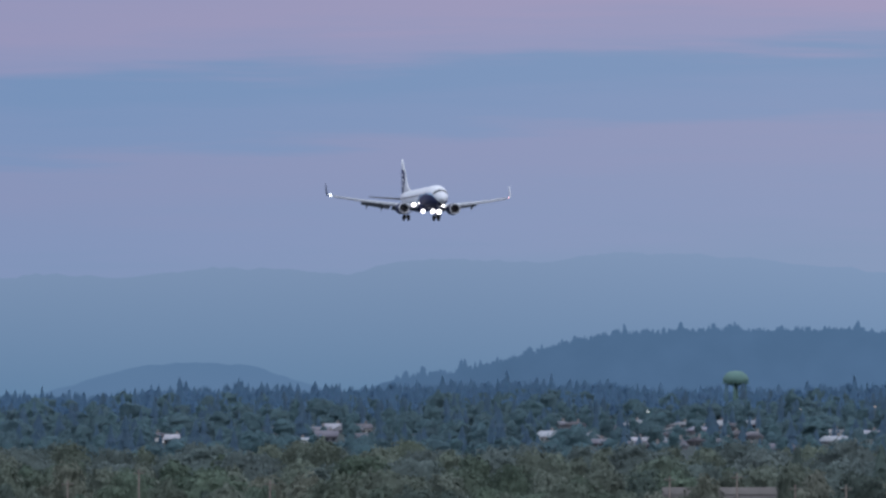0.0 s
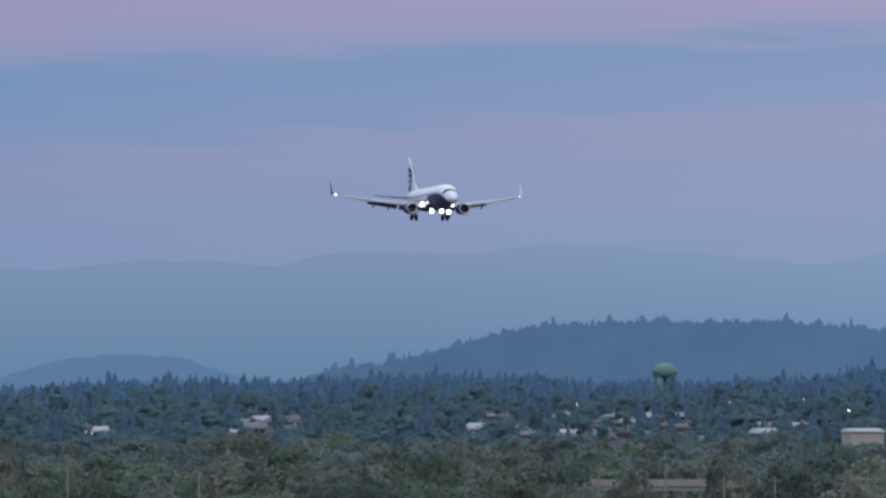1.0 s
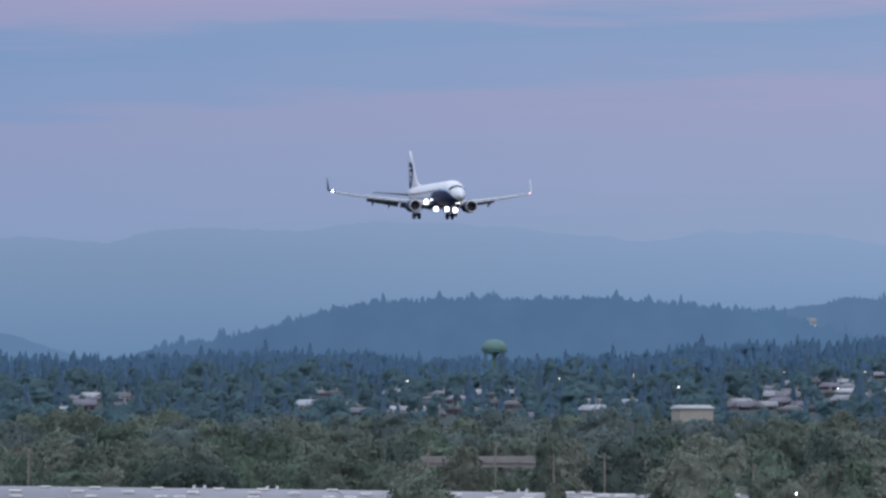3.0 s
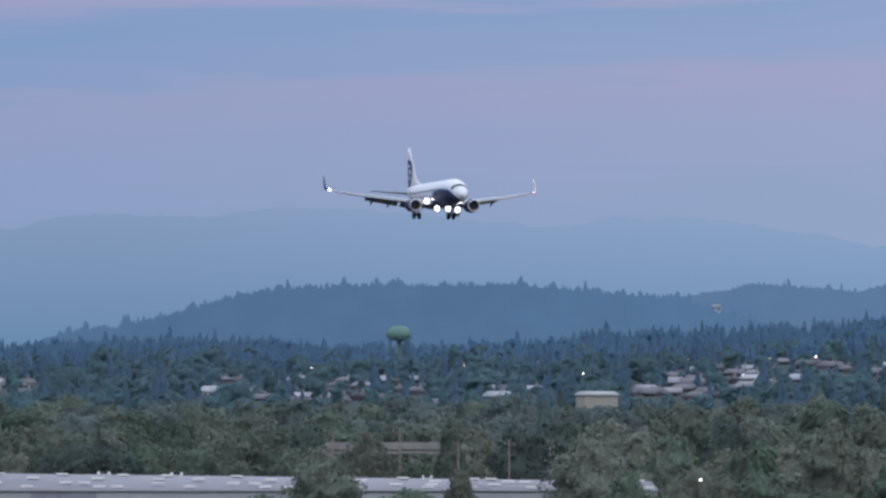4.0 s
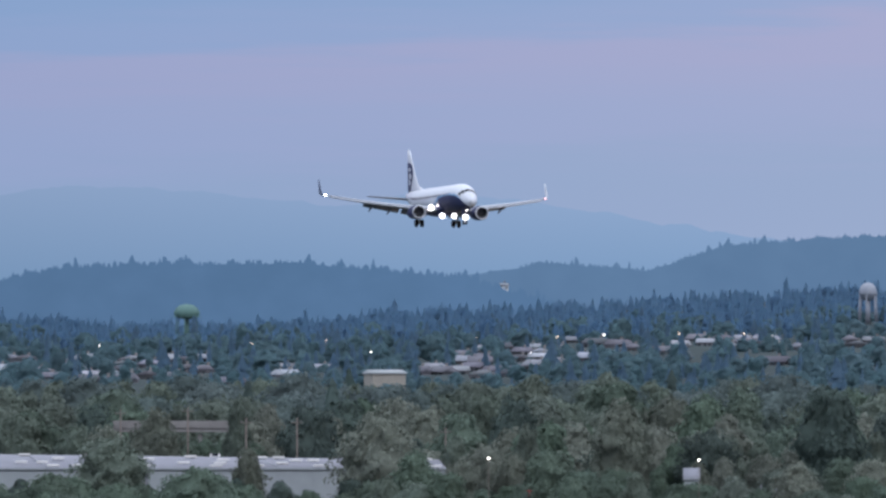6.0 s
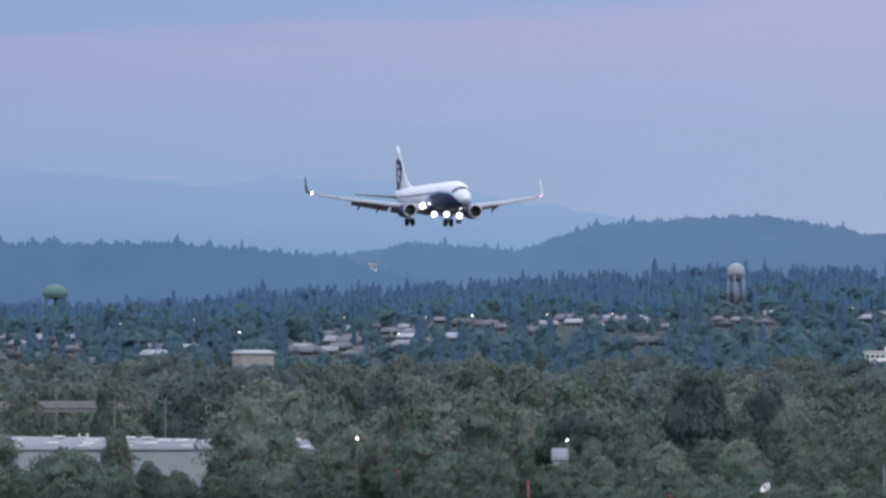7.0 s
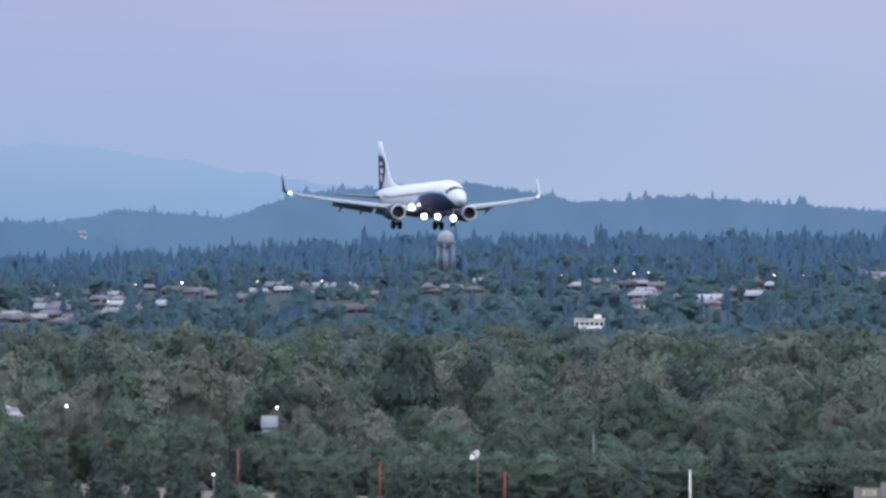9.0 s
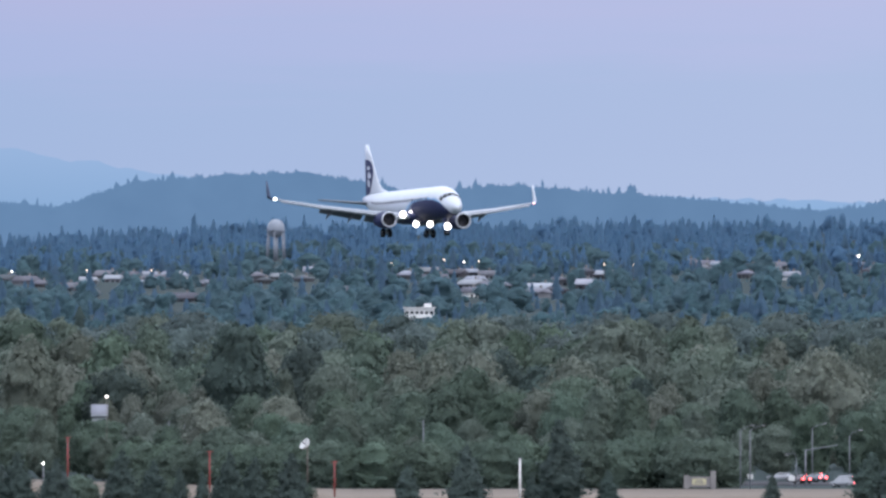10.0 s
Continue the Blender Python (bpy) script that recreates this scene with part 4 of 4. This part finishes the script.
def warehouse(p0, p1, r, depth, z, label, skylights, rise=(1.9, 1.9)):
    """A long low-pitched shed with a panelled wall, eaves trim and rooftop skylights; rise is the ridge's height over the eaves at both ends."""
    mid = (p0 + p1) / 2
    w = (p1 - p0) * r / F
    ob = thing("warehouse", facing(mid, r), label, "warehouse")
    part("wall", box(w, depth, z - 0.3, (0, depth / 2, 0)), WALL_PALE, ob)
    slab = part("roof", loft([[Vector((x, -0.2, z - 0.4)), Vector((x, -0.2, z)), Vector((x, depth / 2, z + up)), Vector((x, depth, z)), Vector((x, depth, z - 0.4))] for x, up in ((-w / 2 - 0.2, rise[0]), (w / 2 + 0.2, rise[1]))]), ROOF_WHITE, ob, "grey low-pitched membrane roof")
    part("eaves_trim", box(w + 0.5, 0.18, 0.3, (0, -0.32, z - 0.25), 0.03), WALL_PALE, ob)
    n = max(int(w / 6), 1)
    for k in range(n):
        part("wall_panel", box(w / n - 0.08, 0.12, z - 0.6, (-w / 2 + (k + 0.5) * w / n, -0.07, 0)), ROOF_WHITE if (k // 2) % 4 == 3 else WALL_PALE, ob)
    for k in range(skylights):
        for row in (0.08, 0.2, 0.34, 0.46):
            x = -w / 2 + (k + 0.5 + 0.25 * math.sin(9 * k + 20 * row)) * w / skylights
            if abs(x) > w / 2 - 1 or (k * 7 + int(row * 100)) % 5 < 2:
                continue
            zz = z + line([(-w / 2, rise[0]), (w / 2, rise[1])], x) * (1 - abs(row - 0.5) * 2)
            part("skylight", box(2.4, 1.5, 0.42, (x, row * depth, zz - 0.02), 0.14), WALL_WHITE, slab, "white domed skylight")
    # a seam that runs over the roof between two bays
    for x in (-0.32, 0.02, 0.3) if w > 20 else ():
        up = line([(-w / 2, rise[0]), (w / 2, rise[1])], x * w)
        part("roof_seam", tube([(x * w, 0, z + 0.05), (x * w - 4, depth / 2, z + up + 0.05)], [0.08, 0.08], 6), WALL_PALE, slab)
    return ob


def rooftop_unit(p, r, z, w):
    ob = thing("rooftop_unit", facing(p, r, z), "white box-shaped ventilation unit on the warehouse roof", "ventilation unit")
    part("housing", box(w, 2.0, 0.7, (0, 0, 0.25), 0.08), WALL_WHITE, ob)
    part("grille", box(w * 0.55, 0.06, 0.45, (0, -1.02, 0.5)), PANE, ob)
    for s in (-0.4, 0.4):
        part("skid", box(0.15, 1.8, 0.27, (s * w, 0, 0)), POST, ob)


def overpass():
    r = 2250
    w = (1405 - 1172) * r / F
    z = EYE + (HZ - 884) * r / F
    ob = thing("overpass", facing(1288, r), "weathered brown concrete road overpass between trees", "bridge")
    part("deck", box(w, 9, 0.7, (0, 4.5, z + 1.0), 0.05), CONCRETE, ob)
    part("girder", box(w, 0.5, 0.8, (0, 0.6, z + 0.2)), CONCRETE, ob)
    part("parapet", box(w, 0.25, 0.75, (0, 0.1, z + 1.7), 0.03), CONCRETE, ob)
    n = 4
    for k in range(n):
        part("pier", box(0.9, 5, z + 0.1, (-w / 2 + 0.6 + (w - 1.2) * k / (n - 1), 4, -0.2), 0.06), CONCRETE, ob)


def big_shed():
    r = deep(2730)
    z0 = ground_z(1657, r)
    top = EYE + (HZ - 778) * r / F
    h = top - z0
    ob = thing("storage_hall", facing(1660, r) @ Matrix.Rotation(0.35, 4, "Z"), "large beige hall with a white sloping roof", "hall")
    part("wall", box(9.5, 7, h, (0, 3.5, 0)), BEIGE, ob)
    part("roof", loft([[Vector((x, -0.4, h)), Vector((x, 3.5, h + 0.9)), Vector((x, 7.4, h)), Vector((x, 7.4, h - 0.25)), Vector((x, -0.4, h - 0.25))] for x in (-5.1, 5.1)]), WALL_PALE, ob)
    part("door", box(2.6, 0.1, 3.0, (2.0, -0.04, 0)), PANE, ob)


def hotel():
    r = deep(2760)
    top = EYE + (HZ - 776) * r / F
    z0 = ground_z(2761, r)
    h = (top - z0) / 1.05
    ob = thing("hillside_building", facing(2761, r) @ Matrix.Scale(1.05, 4), "white flat-roofed building with a row of dark windows", "building")
    part("wall", box(7.8, 9, h, (0, 4.5, 0)), WALL_WHITE, ob)
    part("roof", box(8.6, 9.8, 0.3, (0, 4.5, h), 0.05), WALL_WHITE, ob)
    part("balcony", box(8.2, 1.0, 0.35, (0, -0.5, h - 2.5), 0.04), WALL_WHITE, ob)
    part("stair_head", box(2.0, 3.0, 1.0, (2.2, 4, h + 0.3), 0.05), WALL_WHITE, ob)
    for k in range(6):
        part("window", box(0.85, 0.1, 0.75, (-3.2 + 1.28 * k, -0.04, h - 1.5)), PANE, ob)
        part("window", box(0.85, 0.1, 0.75, (-3.2 + 1.28 * k, -0.04, h - 3.9)), PANE, ob)


def green_tower():
    r = deep(3440)
    k = r / F
    z0 = ground_z(1302, r)
    top = EYE + (HZ - 656) * k
    ob = thing("water_tower", Matrix.Translation((spot(1302, 0, r).x, spot(1302, 0, r).y, z0)), "pale green domed water tower rising from the firs", "water tower")
    H = top - z0
    R = 23 * k
    prof = [(0.0, H), (0.5 * R, H - 0.08 * R), (0.8 * R, H - 0.28 * R), (R, H - 0.62 * R), (0.97 * R, H - 0.86 * R), (0.75 * R, H - 1.02 * R), (0.3 * R, H - 1.16 * R), (0.0, H - 1.2 * R)]
    part("tank", loft([[Vector((max(a, 0.02) * math.cos(w), max(a, 0.02) * math.sin(w), z)) for w in [2 * math.pi * i / 24 for i in range(24)]] for a, z in prof]), TOWER_GREEN, ob, "pale green tank").data.shade_smooth()
    part("riser", tube([(0, 0, -0.5), (0, 0, H - 1.2 * R)], [0.9, 0.8], 12), TOWER_GREEN, ob)
    for i in range(6):
        w = 2 * math.pi * (i + 0.3) / 6
        part("leg", tube([(0.95 * R * math.cos(w), 0.95 * R * math.sin(w), -0.5), (0.8 * R * math.cos(w), 0.8 * R * math.sin(w), H - R)], [0.22, 0.2], 8), TOWER_GREEN, ob)
    part("walkway", tube([(0, 0, H - 1.0 * R), (0, 0, H - 0.94 * R)], [1.1 * R, 1.1 * R], 24), TOWER_GREEN, ob)


def white_tower():
    r = deep(3400)
    k = r / F
    v = spot(2507, 0, r)
    z0 = ground_z(2507, r)
    top = EYE + (HZ - 618) * k
    H, R = top - z0, 15.5 * k
    ob = thing("water_tower", Matrix.Translation((v.x, v.y, z0)), "white round water tower on legs above the woods", "water tower")
    prof = [(0.0, H), (0.45 * R, H - 0.12 * R), (0.8 * R, H - 0.4 * R), (0.98 * R, H - 0.85 * R), (R, H - 1.25 * R), (0.9 * R, H - 1.7 * R), (0.4 * R, H - 2.05 * R), (0.0, H - 2.1 * R)]
    part("tank", loft([[Vector((max(a, 0.02) * math.cos(w), max(a, 0.02) * math.sin(w), z)) for w in [2 * math.pi * i / 24 for i in range(24)]] for a, z in prof]), TOWER_WHITE_HAZE, ob, "white tank").data.shade_smooth()
    part("riser", tube([(0, 0, -0.5), (0, 0, H - 2 * R)], [0.8, 0.6], 12), TOWER_WHITE_HAZE, ob)
    for i in range(6):
        w = 2 * math.pi * (i + 0.25) / 6
        part("leg", tube([(1.15 * R * math.cos(w), 1.15 * R * math.sin(w), -0.5), (0.95 * R * math.cos(w), 0.95 * R * math.sin(w), H - 1.3 * R)], [0.34, 0.28], 8), TOWER_WHITE_HAZE, ob)
    part("walkway", tube([(0, 0, H - 1.35 * R), (0, 0, H - 1.25 * R)], [1.13 * R, 1.13 * R], 24), TOWER_WHITE_HAZE, ob)


def street_lamp(p, r, q, arm, glow, thick=0.11, curved=False):
    """A tapered post with one arm; arm is its reach in metres, to the right if positive."""
    top = spot(p, q, r)
    z0 = ground_z(p, r)
    h = top.z - z0
    ob = thing("street_lamp", facing(p, r), "grey metal street lamp with a single arm", "street lamp", "street lamps")
    part("post", tube([(0, 0, -0.3), (0, 0, h * 0.5), (0, 0, h)], [thick, thick * 0.85, thick * 0.65], 10), POST, ob)
    a = [(0, 0, h - 0.1), (0.3 * arm, 0, h + (0.75 if curved else 0.4)), (arm, 0, h + (0.55 if curved else 0.85))]
    part("arm", tube(a, [thick * 0.6, thick * 0.5, thick * 0.4], 8), POST, ob)
    head = part("head", box(0.75, 0.3, 0.16, (arm, 0, a[-1][2] - 0.08), 0.04), POST, ob)
    part("lens", box(0.55, 0.24, 0.06, (arm, 0, a[-1][2] - 0.15), 0.02), glow or WALL_WHITE, head)


def far_lamp(p, q, r, glow, size):
    r = deep(r)
    size = size * 0.75
    top = spot(p, q, r)
    z0 = ground_z(p, r)
    h = max(top.z - z0, 3.0)
    ob = thing("street_lamp", facing(p, r), "lit street lamp among the hillside trees", "street lamp", "hillside street lamps")
    part("post", tube([(0, 0, -0.3), (0, 0, h)], [0.06, 0.04], 6), WOOD_POLE, ob)
    part("head", disc(0.62 * size, 0.1, (0, -0.3, h), (0, -1, -0.15)), glow, ob, "glowing lamp head")


def mast(p, r, q, name, mat, label, category, group, rad=0.09):
    top = spot(p, q, r)
    h = top.z - ground_z(p, r)
    ob = thing(name, facing(p, r), label, category, group)
    part("post", tube([(0, 0, -0.3), (0, 0, h)], [rad, rad * 0.8], 8), mat, ob)
    return ob, h


def masts():
    for p, r, q in ((1908, 1870, 985), (2139, 1738, 1003), (2390, 1700, 1028), (2611, 1650, 1046)):
        ob, h = mast(p, r, q, "red_mast", RED, "slim red and orange approach light mast", "mast", "approach light masts", 0.14)
        for k in range(6):
            z = h * (0.2 + 0.14 * k)
            part("rung", box(0.6, 0.12, 0.08, (0, 0, z)), RED, ob)
        part("crossbar", box(1.0, 0.14, 0.12, (0, 0, h - 0.2)), RED, ob)
    for p, r, q, rad in ((2939, 1630, 1042, 0.2), (2318, 1852, 977, 0.13), (2345, 1856, 975, 0.1), (2768, 1790, 975, 0.11)):
        ob, h = mast(p, r, q, "white_post", WALL_WHITE if rad > 0.15 else POST, "plain upright pale post", "post", "field posts", rad)
        part("cap", box(2.4 * rad, 2.4 * rad, 0.12, (0, 0, h)), POST, ob)
    ob, h = mast(2096, 1640, 1050, "field_lamp", POST, "short post with a lit white lamp", "lamp", "", 0.1)
    part("head", disc(0.16, 0.1, (0, -0.15, h), (0, -1, 0.1)), WHITE_GLOW, ob, "glowing white lamp head")
    # wooden utility poles with cross-arms
    for p, q, r in ((1304, 838, 2140), (1185, 842, 2140), (1407, 858, 2130), (1497, 858, 2135), (1760, 875, 2120), (246, 830, 2120), (120, 850, 2120), (478, 850, 2120)):
        ob, h = mast(p, r, q, "utility_pole", WOOD_POLE, "weathered wooden utility pole with cross-arm", "utility pole", "utility poles", 0.17)
        part("crossarm", box(2.2, 0.14, 0.16, (0, -0.15, h - 0.9)), WOOD_POLE, ob)
        for x in (-0.9, 0, 0.9):
            part("insulator", box(0.1, 0.1, 0.2, (x, -0.15, h - 0.74)), POST, ob)


def dish():
    r = 1748
    v = spot(2563, 1020, r)
    ob = thing("satellite_dish", facing(2563, r), "white bowl-shaped dish on a post above the tree row", "dish")
    h = v.z - ground_z(2563, r)
    part("post", tube([(0, 0, -0.2), (0, 0, h)], [0.10, 0.08], 8), WOOD_POLE, ob)
    rings = []
    for k in range(7):
        a = radians(12 + 11.5 * k) if k else 0.02
        rings.append([Vector((1.0 * math.sin(a) * math.cos(w), -0.9 + 0.9 * math.cos(a) * 1.0, 1.0 * math.sin(a) * math.sin(w))) for w in [2 * math.pi * i / 20 for i in range(20)]])
    bm = loft(rings, cap=False)
    bmesh.ops.solidify(bm, geom=bm.faces[:], thickness=0.06)
    bowl = part("bowl", bm, WALL_WHITE, ob, "white dish bowl")
    bowl.matrix_basis = Matrix.Translation((0, 0.2, h)) @ Matrix.Rotation(radians(-58), 4, "Z") @ Matrix.Rotation(radians(-35), 4, "X")
    part("feed", tube([(0, -0.05, 0), (0, -1.1, 0)], [0.05, 0.1], 8), PANE, bowl)


def car(p, r, turn, mat, label, lit, van=False):
    """A car with its tail towards -y before it is turned."""
    ob = thing("car", facing(p, r, 0.06) @ Matrix.Rotation(radians(turn), 4, "Z"), label, "car", "cars on the road")
    h = 1.9 if van else 1.42
    side = [(-2.2, 0.35), (-2.25, 0.75), (-2.1, 0.95), (-1.5, h - 0.05), (-0.9, h), (0.4, h), (1.0 if not van else 1.5, 0.98), (2.1, 0.82), (2.25, 0.6), (2.2, 0.32)]
    rings = []
    for x, tuck in ((-0.86, 0.10), (-0.80, 0.0), (0.80, 0.0), (0.86, 0.10)):
        rings.append([Vector((x * (0.86 if z > 1.1 else 1.0), y * (1 - 0.02 * (tuck > 0)), z - tuck * (z > 1.2))) for y, z in side])
    body = part("body", loft(rings), mat, ob)
    part("rear_window", box(1.25, 0.05, 0.42, (0, -1.86, 0.98), rot=Matrix.Rotation(radians(-50), 4, "X")), PANE, ob)
    for s in (-1, 1):
        part("side_window", box(0.04, 1.7, 0.30, (0.77 * s, -0.35, 1.0)), PANE, ob)
        part("tail_light", box(0.34, 0.08, 0.24, (0.62 * s, -2.24, 0.68), 0.02), TAIL_GLOW if lit else RED, body, "red tail light")
        part("headlight", box(0.30, 0.08, 0.16, (0.6 * s, 2.2, 0.6), 0.02), WALL_WHITE, body)
        for y in (-1.4, 1.4):
            w = part("wheel", tube([(0.62 * s, y, 0.32), (0.88 * s, y, 0.32)], [0.32, 0.32], 14), RUBBER, ob)
            part("rim", tube([(0.86 * s, y, 0.32), (0.89 * s, y, 0.32)], [0.19, 0.18], 10), STEEL, w)
    part("brake_light", box(0.5, 0.05, 0.06, (0, -1.66, 1.36 if not van else 1.7)), TAIL_GLOW if lit else RED, body)


def roadside():
    def strip(name, mat, p0, p1, r0, r1, z, label):
        n = 60
        rings = []
        for k in range(n + 1):
            p = p0 + (p1 - p0) * k / n
            a, b = spot(p, 0, r0 + 4 * noise.noise((p / 40, 0, 1))), spot(p, 0, r1 or field_edge(p))
            rings.append([Vector((a.x, a.y, -0.1)), Vector((a.x, a.y, z)), Vector((b.x, b.y, z)), Vector((b.x, b.y, -0.1))])
        tagged(part(name, loft(rings), mat), label, name.replace("_", " "), kind="structure")
    strip("dry_field", TAN, 1690, 4000, 1575, None, 0.03, "tan strip of mown dry grass")
    strip("road", ASPHALT, 3150, 4000, 1790, 1855, 0.05, "grey asphalt road behind the field")
    street_lamp(3329, 1752, 992, 1.9, None)
    street_lamp(3346, 1750, 992, 2.1, None)
    street_lamp(3456, 1850, 988, 2.1, None)
    street_lamp(3522, 1780, 1000, 1.8, None)
    street_lamp(3428, 1770, 1040, -1.5, None, 0.1, True)
    # traffic signal mast with a long arm
    ob = thing("traffic_signal", facing(3444, 1800), "grey traffic signal mast with a long arm", "traffic signal")
    h = spot(3444, 1026, 1800).z
    part("post", tube([(0, 0, -0.2), (0, 0, h)], [0.16, 0.13], 10), POST, ob)
    part("arm", tube([(0, 0, h - 0.1), (2.5, 0, h + 0.3), (5.2, 0, h + 0.75)], [0.11, 0.09, 0.06], 8), POST, ob)
    # small signs
    for p, q, r in ((3346, 1073, 1775), (3420, 1080, 1765)):
        s = thing("road_sign", facing(p, r), "small white road sign on a post", "sign")
        h = max(spot(p, q, r).z, 1.6)
        part("post", tube([(0, 0, -0.2), (0, 0, h)], [0.05, 0.05], 6), POST, s)
        part("plate", box(1.0, 0.05, 0.8, (0, -0.07, h - 0.5), 0.02), WALL_WHITE, s)
    # entrance sign between two pillars
    r = 1744
    s = thing("entrance_sign", facing(3256, r), "yellow-lit low entrance sign between beige pillars", "sign")
    for x in (-2.0, 2.2):
        part("pillar", box(0.9, 0.9, 2.2 if x < 0 else 2.9, (x, 0, 0), 0.06), CONCRETE, s)
    panel = part("panel", box(3.4, 0.3, 1.7, (0.1, 0, 0.3), 0.04), CONCRETE, s)
    part("lit_face", box(2.2, 0.06, 0.9, (0, -0.17, 0.75), 0.02), SIGN_GLOW, panel, "glowing yellow sign face")
    for k in range(3):
        part("writing_bar", box(1.6 - 0.25 * k, 0.03, 0.13, (0, -0.215, 0.9 + 0.22 * k)), CONCRETE, panel)
    car(3438, 1815, 20, CAR_DARK, "dark red car with lit tail lights on the road", True)
    car(3462, 1838, 35, CAR_GREY, "grey car with lit tail lights on the road", True)
    car(3512, 1765, 60, CAR_WHITE, "white car beside the field", True, True)
    car(3400, 1850, 80, CAR_WHITE, "pale parked car behind the road", False)


houses()
warehouse(300, 1760, 2040, 75, EYE + (HZ - 947) * 2040 / F, "long pale grey warehouse with white skylights along its roof", 24, (3.35, 1.5))
for p, w in ((780, 2.6), (909, 2.4), (1352, 2.0)):
    rooftop_unit(p, 2079, EYE + (HZ - 947) * 2040 / F + line([(300, 3.2), (1760, 1.4)], p) - 0.25, w)
warehouse(1846, 1876, 2075, 6, EYE + (HZ - 958) * 2075 / F, "white shed glimpsed between the trees", 0)
warehouse(2182, 2208, 1965, 5, EYE + (HZ - 965) * 1965 / F, "grey shed roof glimpsed between the trees", 0)
overpass()
big_shed()
hotel()
green_tower()
white_tower()
for p, q, r, g, s in ((1147, 730, 3200, WHITE_GLOW, 0.62), (1417, 726, 3150, STREET_GLOW, 0.3), (1548, 720, 3150, STREET_GLOW, 0.32), (1628, 741, 2950, WHITE_GLOW, 0.5), (1890, 714, 3150, WHITE_GLOW, 0.6),
                      (1958, 714, 3150, STREET_GLOW, 0.3), (2040, 711, 3150, WHITE_GLOW, 0.58), (2173, 709, 3150, STREET_GLOW, 0.45), (2288, 708, 3150, STREET_GLOW, 0.42), (2338, 712, 3100, WALL_WHITE, 0.8),
                      (2805, 690, 3150, STREET_GLOW, 0.42), (2840, 694, 3150, WHITE_GLOW, 0.55), (2866, 693, 3150, STREET_GLOW, 0.45), (2712, 697, 3150, STREET_GLOW, 0.3), (3088, 698, 3150, STREET_GLOW, 0.5),
                      (3140, 698, 3150, STREET_GLOW, 0.3), (3538, 684, 3200, WHITE_GLOW, 0.8), (1836, 929, 1860, WHITE_GLOW, 0.42), (2208, 932, 1860, WHITE_GLOW, 0.4), (1910, 743, 2950, WHITE_GLOW, 0.3),
                      (1814, 715, 3100, STREET_GLOW, 0.25), (1032, 845, 2400, WHITE_GLOW, 0.22), (700, 790, 2700, WHITE_GLOW, 0.2)):
    far_lamp(p, q, r, g, s)
masts()
dish()
roadside()


def motions():
    rows = [(0.0, 0.09, 2044.78, 53.22, -0.45, -1.08), (0.5, 7.26, 2010.50, 51.71, -0.45, -0.98), (1.0, 14.52, 1976.23, 50.10, -0.40, -0.94), (1.5, 21.54, 1941.95, 48.58, -0.45, -0.88),
            (2.0, 28.69, 1907.68, 46.79, -0.45, -0.89), (2.5, 35.87, 1873.41, 45.04, -0.32, -0.90), (4.0, 57.06, 1770.58, 39.62, -0.45, -0.95), (4.5, 64.14, 1736.31, 37.87, -0.42, -0.91),
            (5.0, 71.09, 1702.04, 36.21, -0.51, -0.84), (6.5, 92.42, 1599.22, 30.54, -0.70, -1.03), (7.0, 99.51, 1564.94, 28.66, -0.52, -1.10), (7.5, 106.57, 1530.67, 26.81, -0.45, -1.11),
            (8.0, 113.65, 1496.39, 25.11, -0.45, -1.14), (8.5, 120.83, 1462.12, 23.45, -0.50, -1.16), (9.0, 127.83, 1427.85, 21.88, -0.70, -1.09), (9.5, 135.10, 1393.57, 20.16, -0.55, -1.03),
            (10.0, 142.15, 1359.30, 18.61, -0.63, -1.02)]
    walk(JET, [(t, pose(x, y, EYE + z - 0.32, rx, ry, -77.8)) for t, x, y, z, rx, ry in rows])


motions()
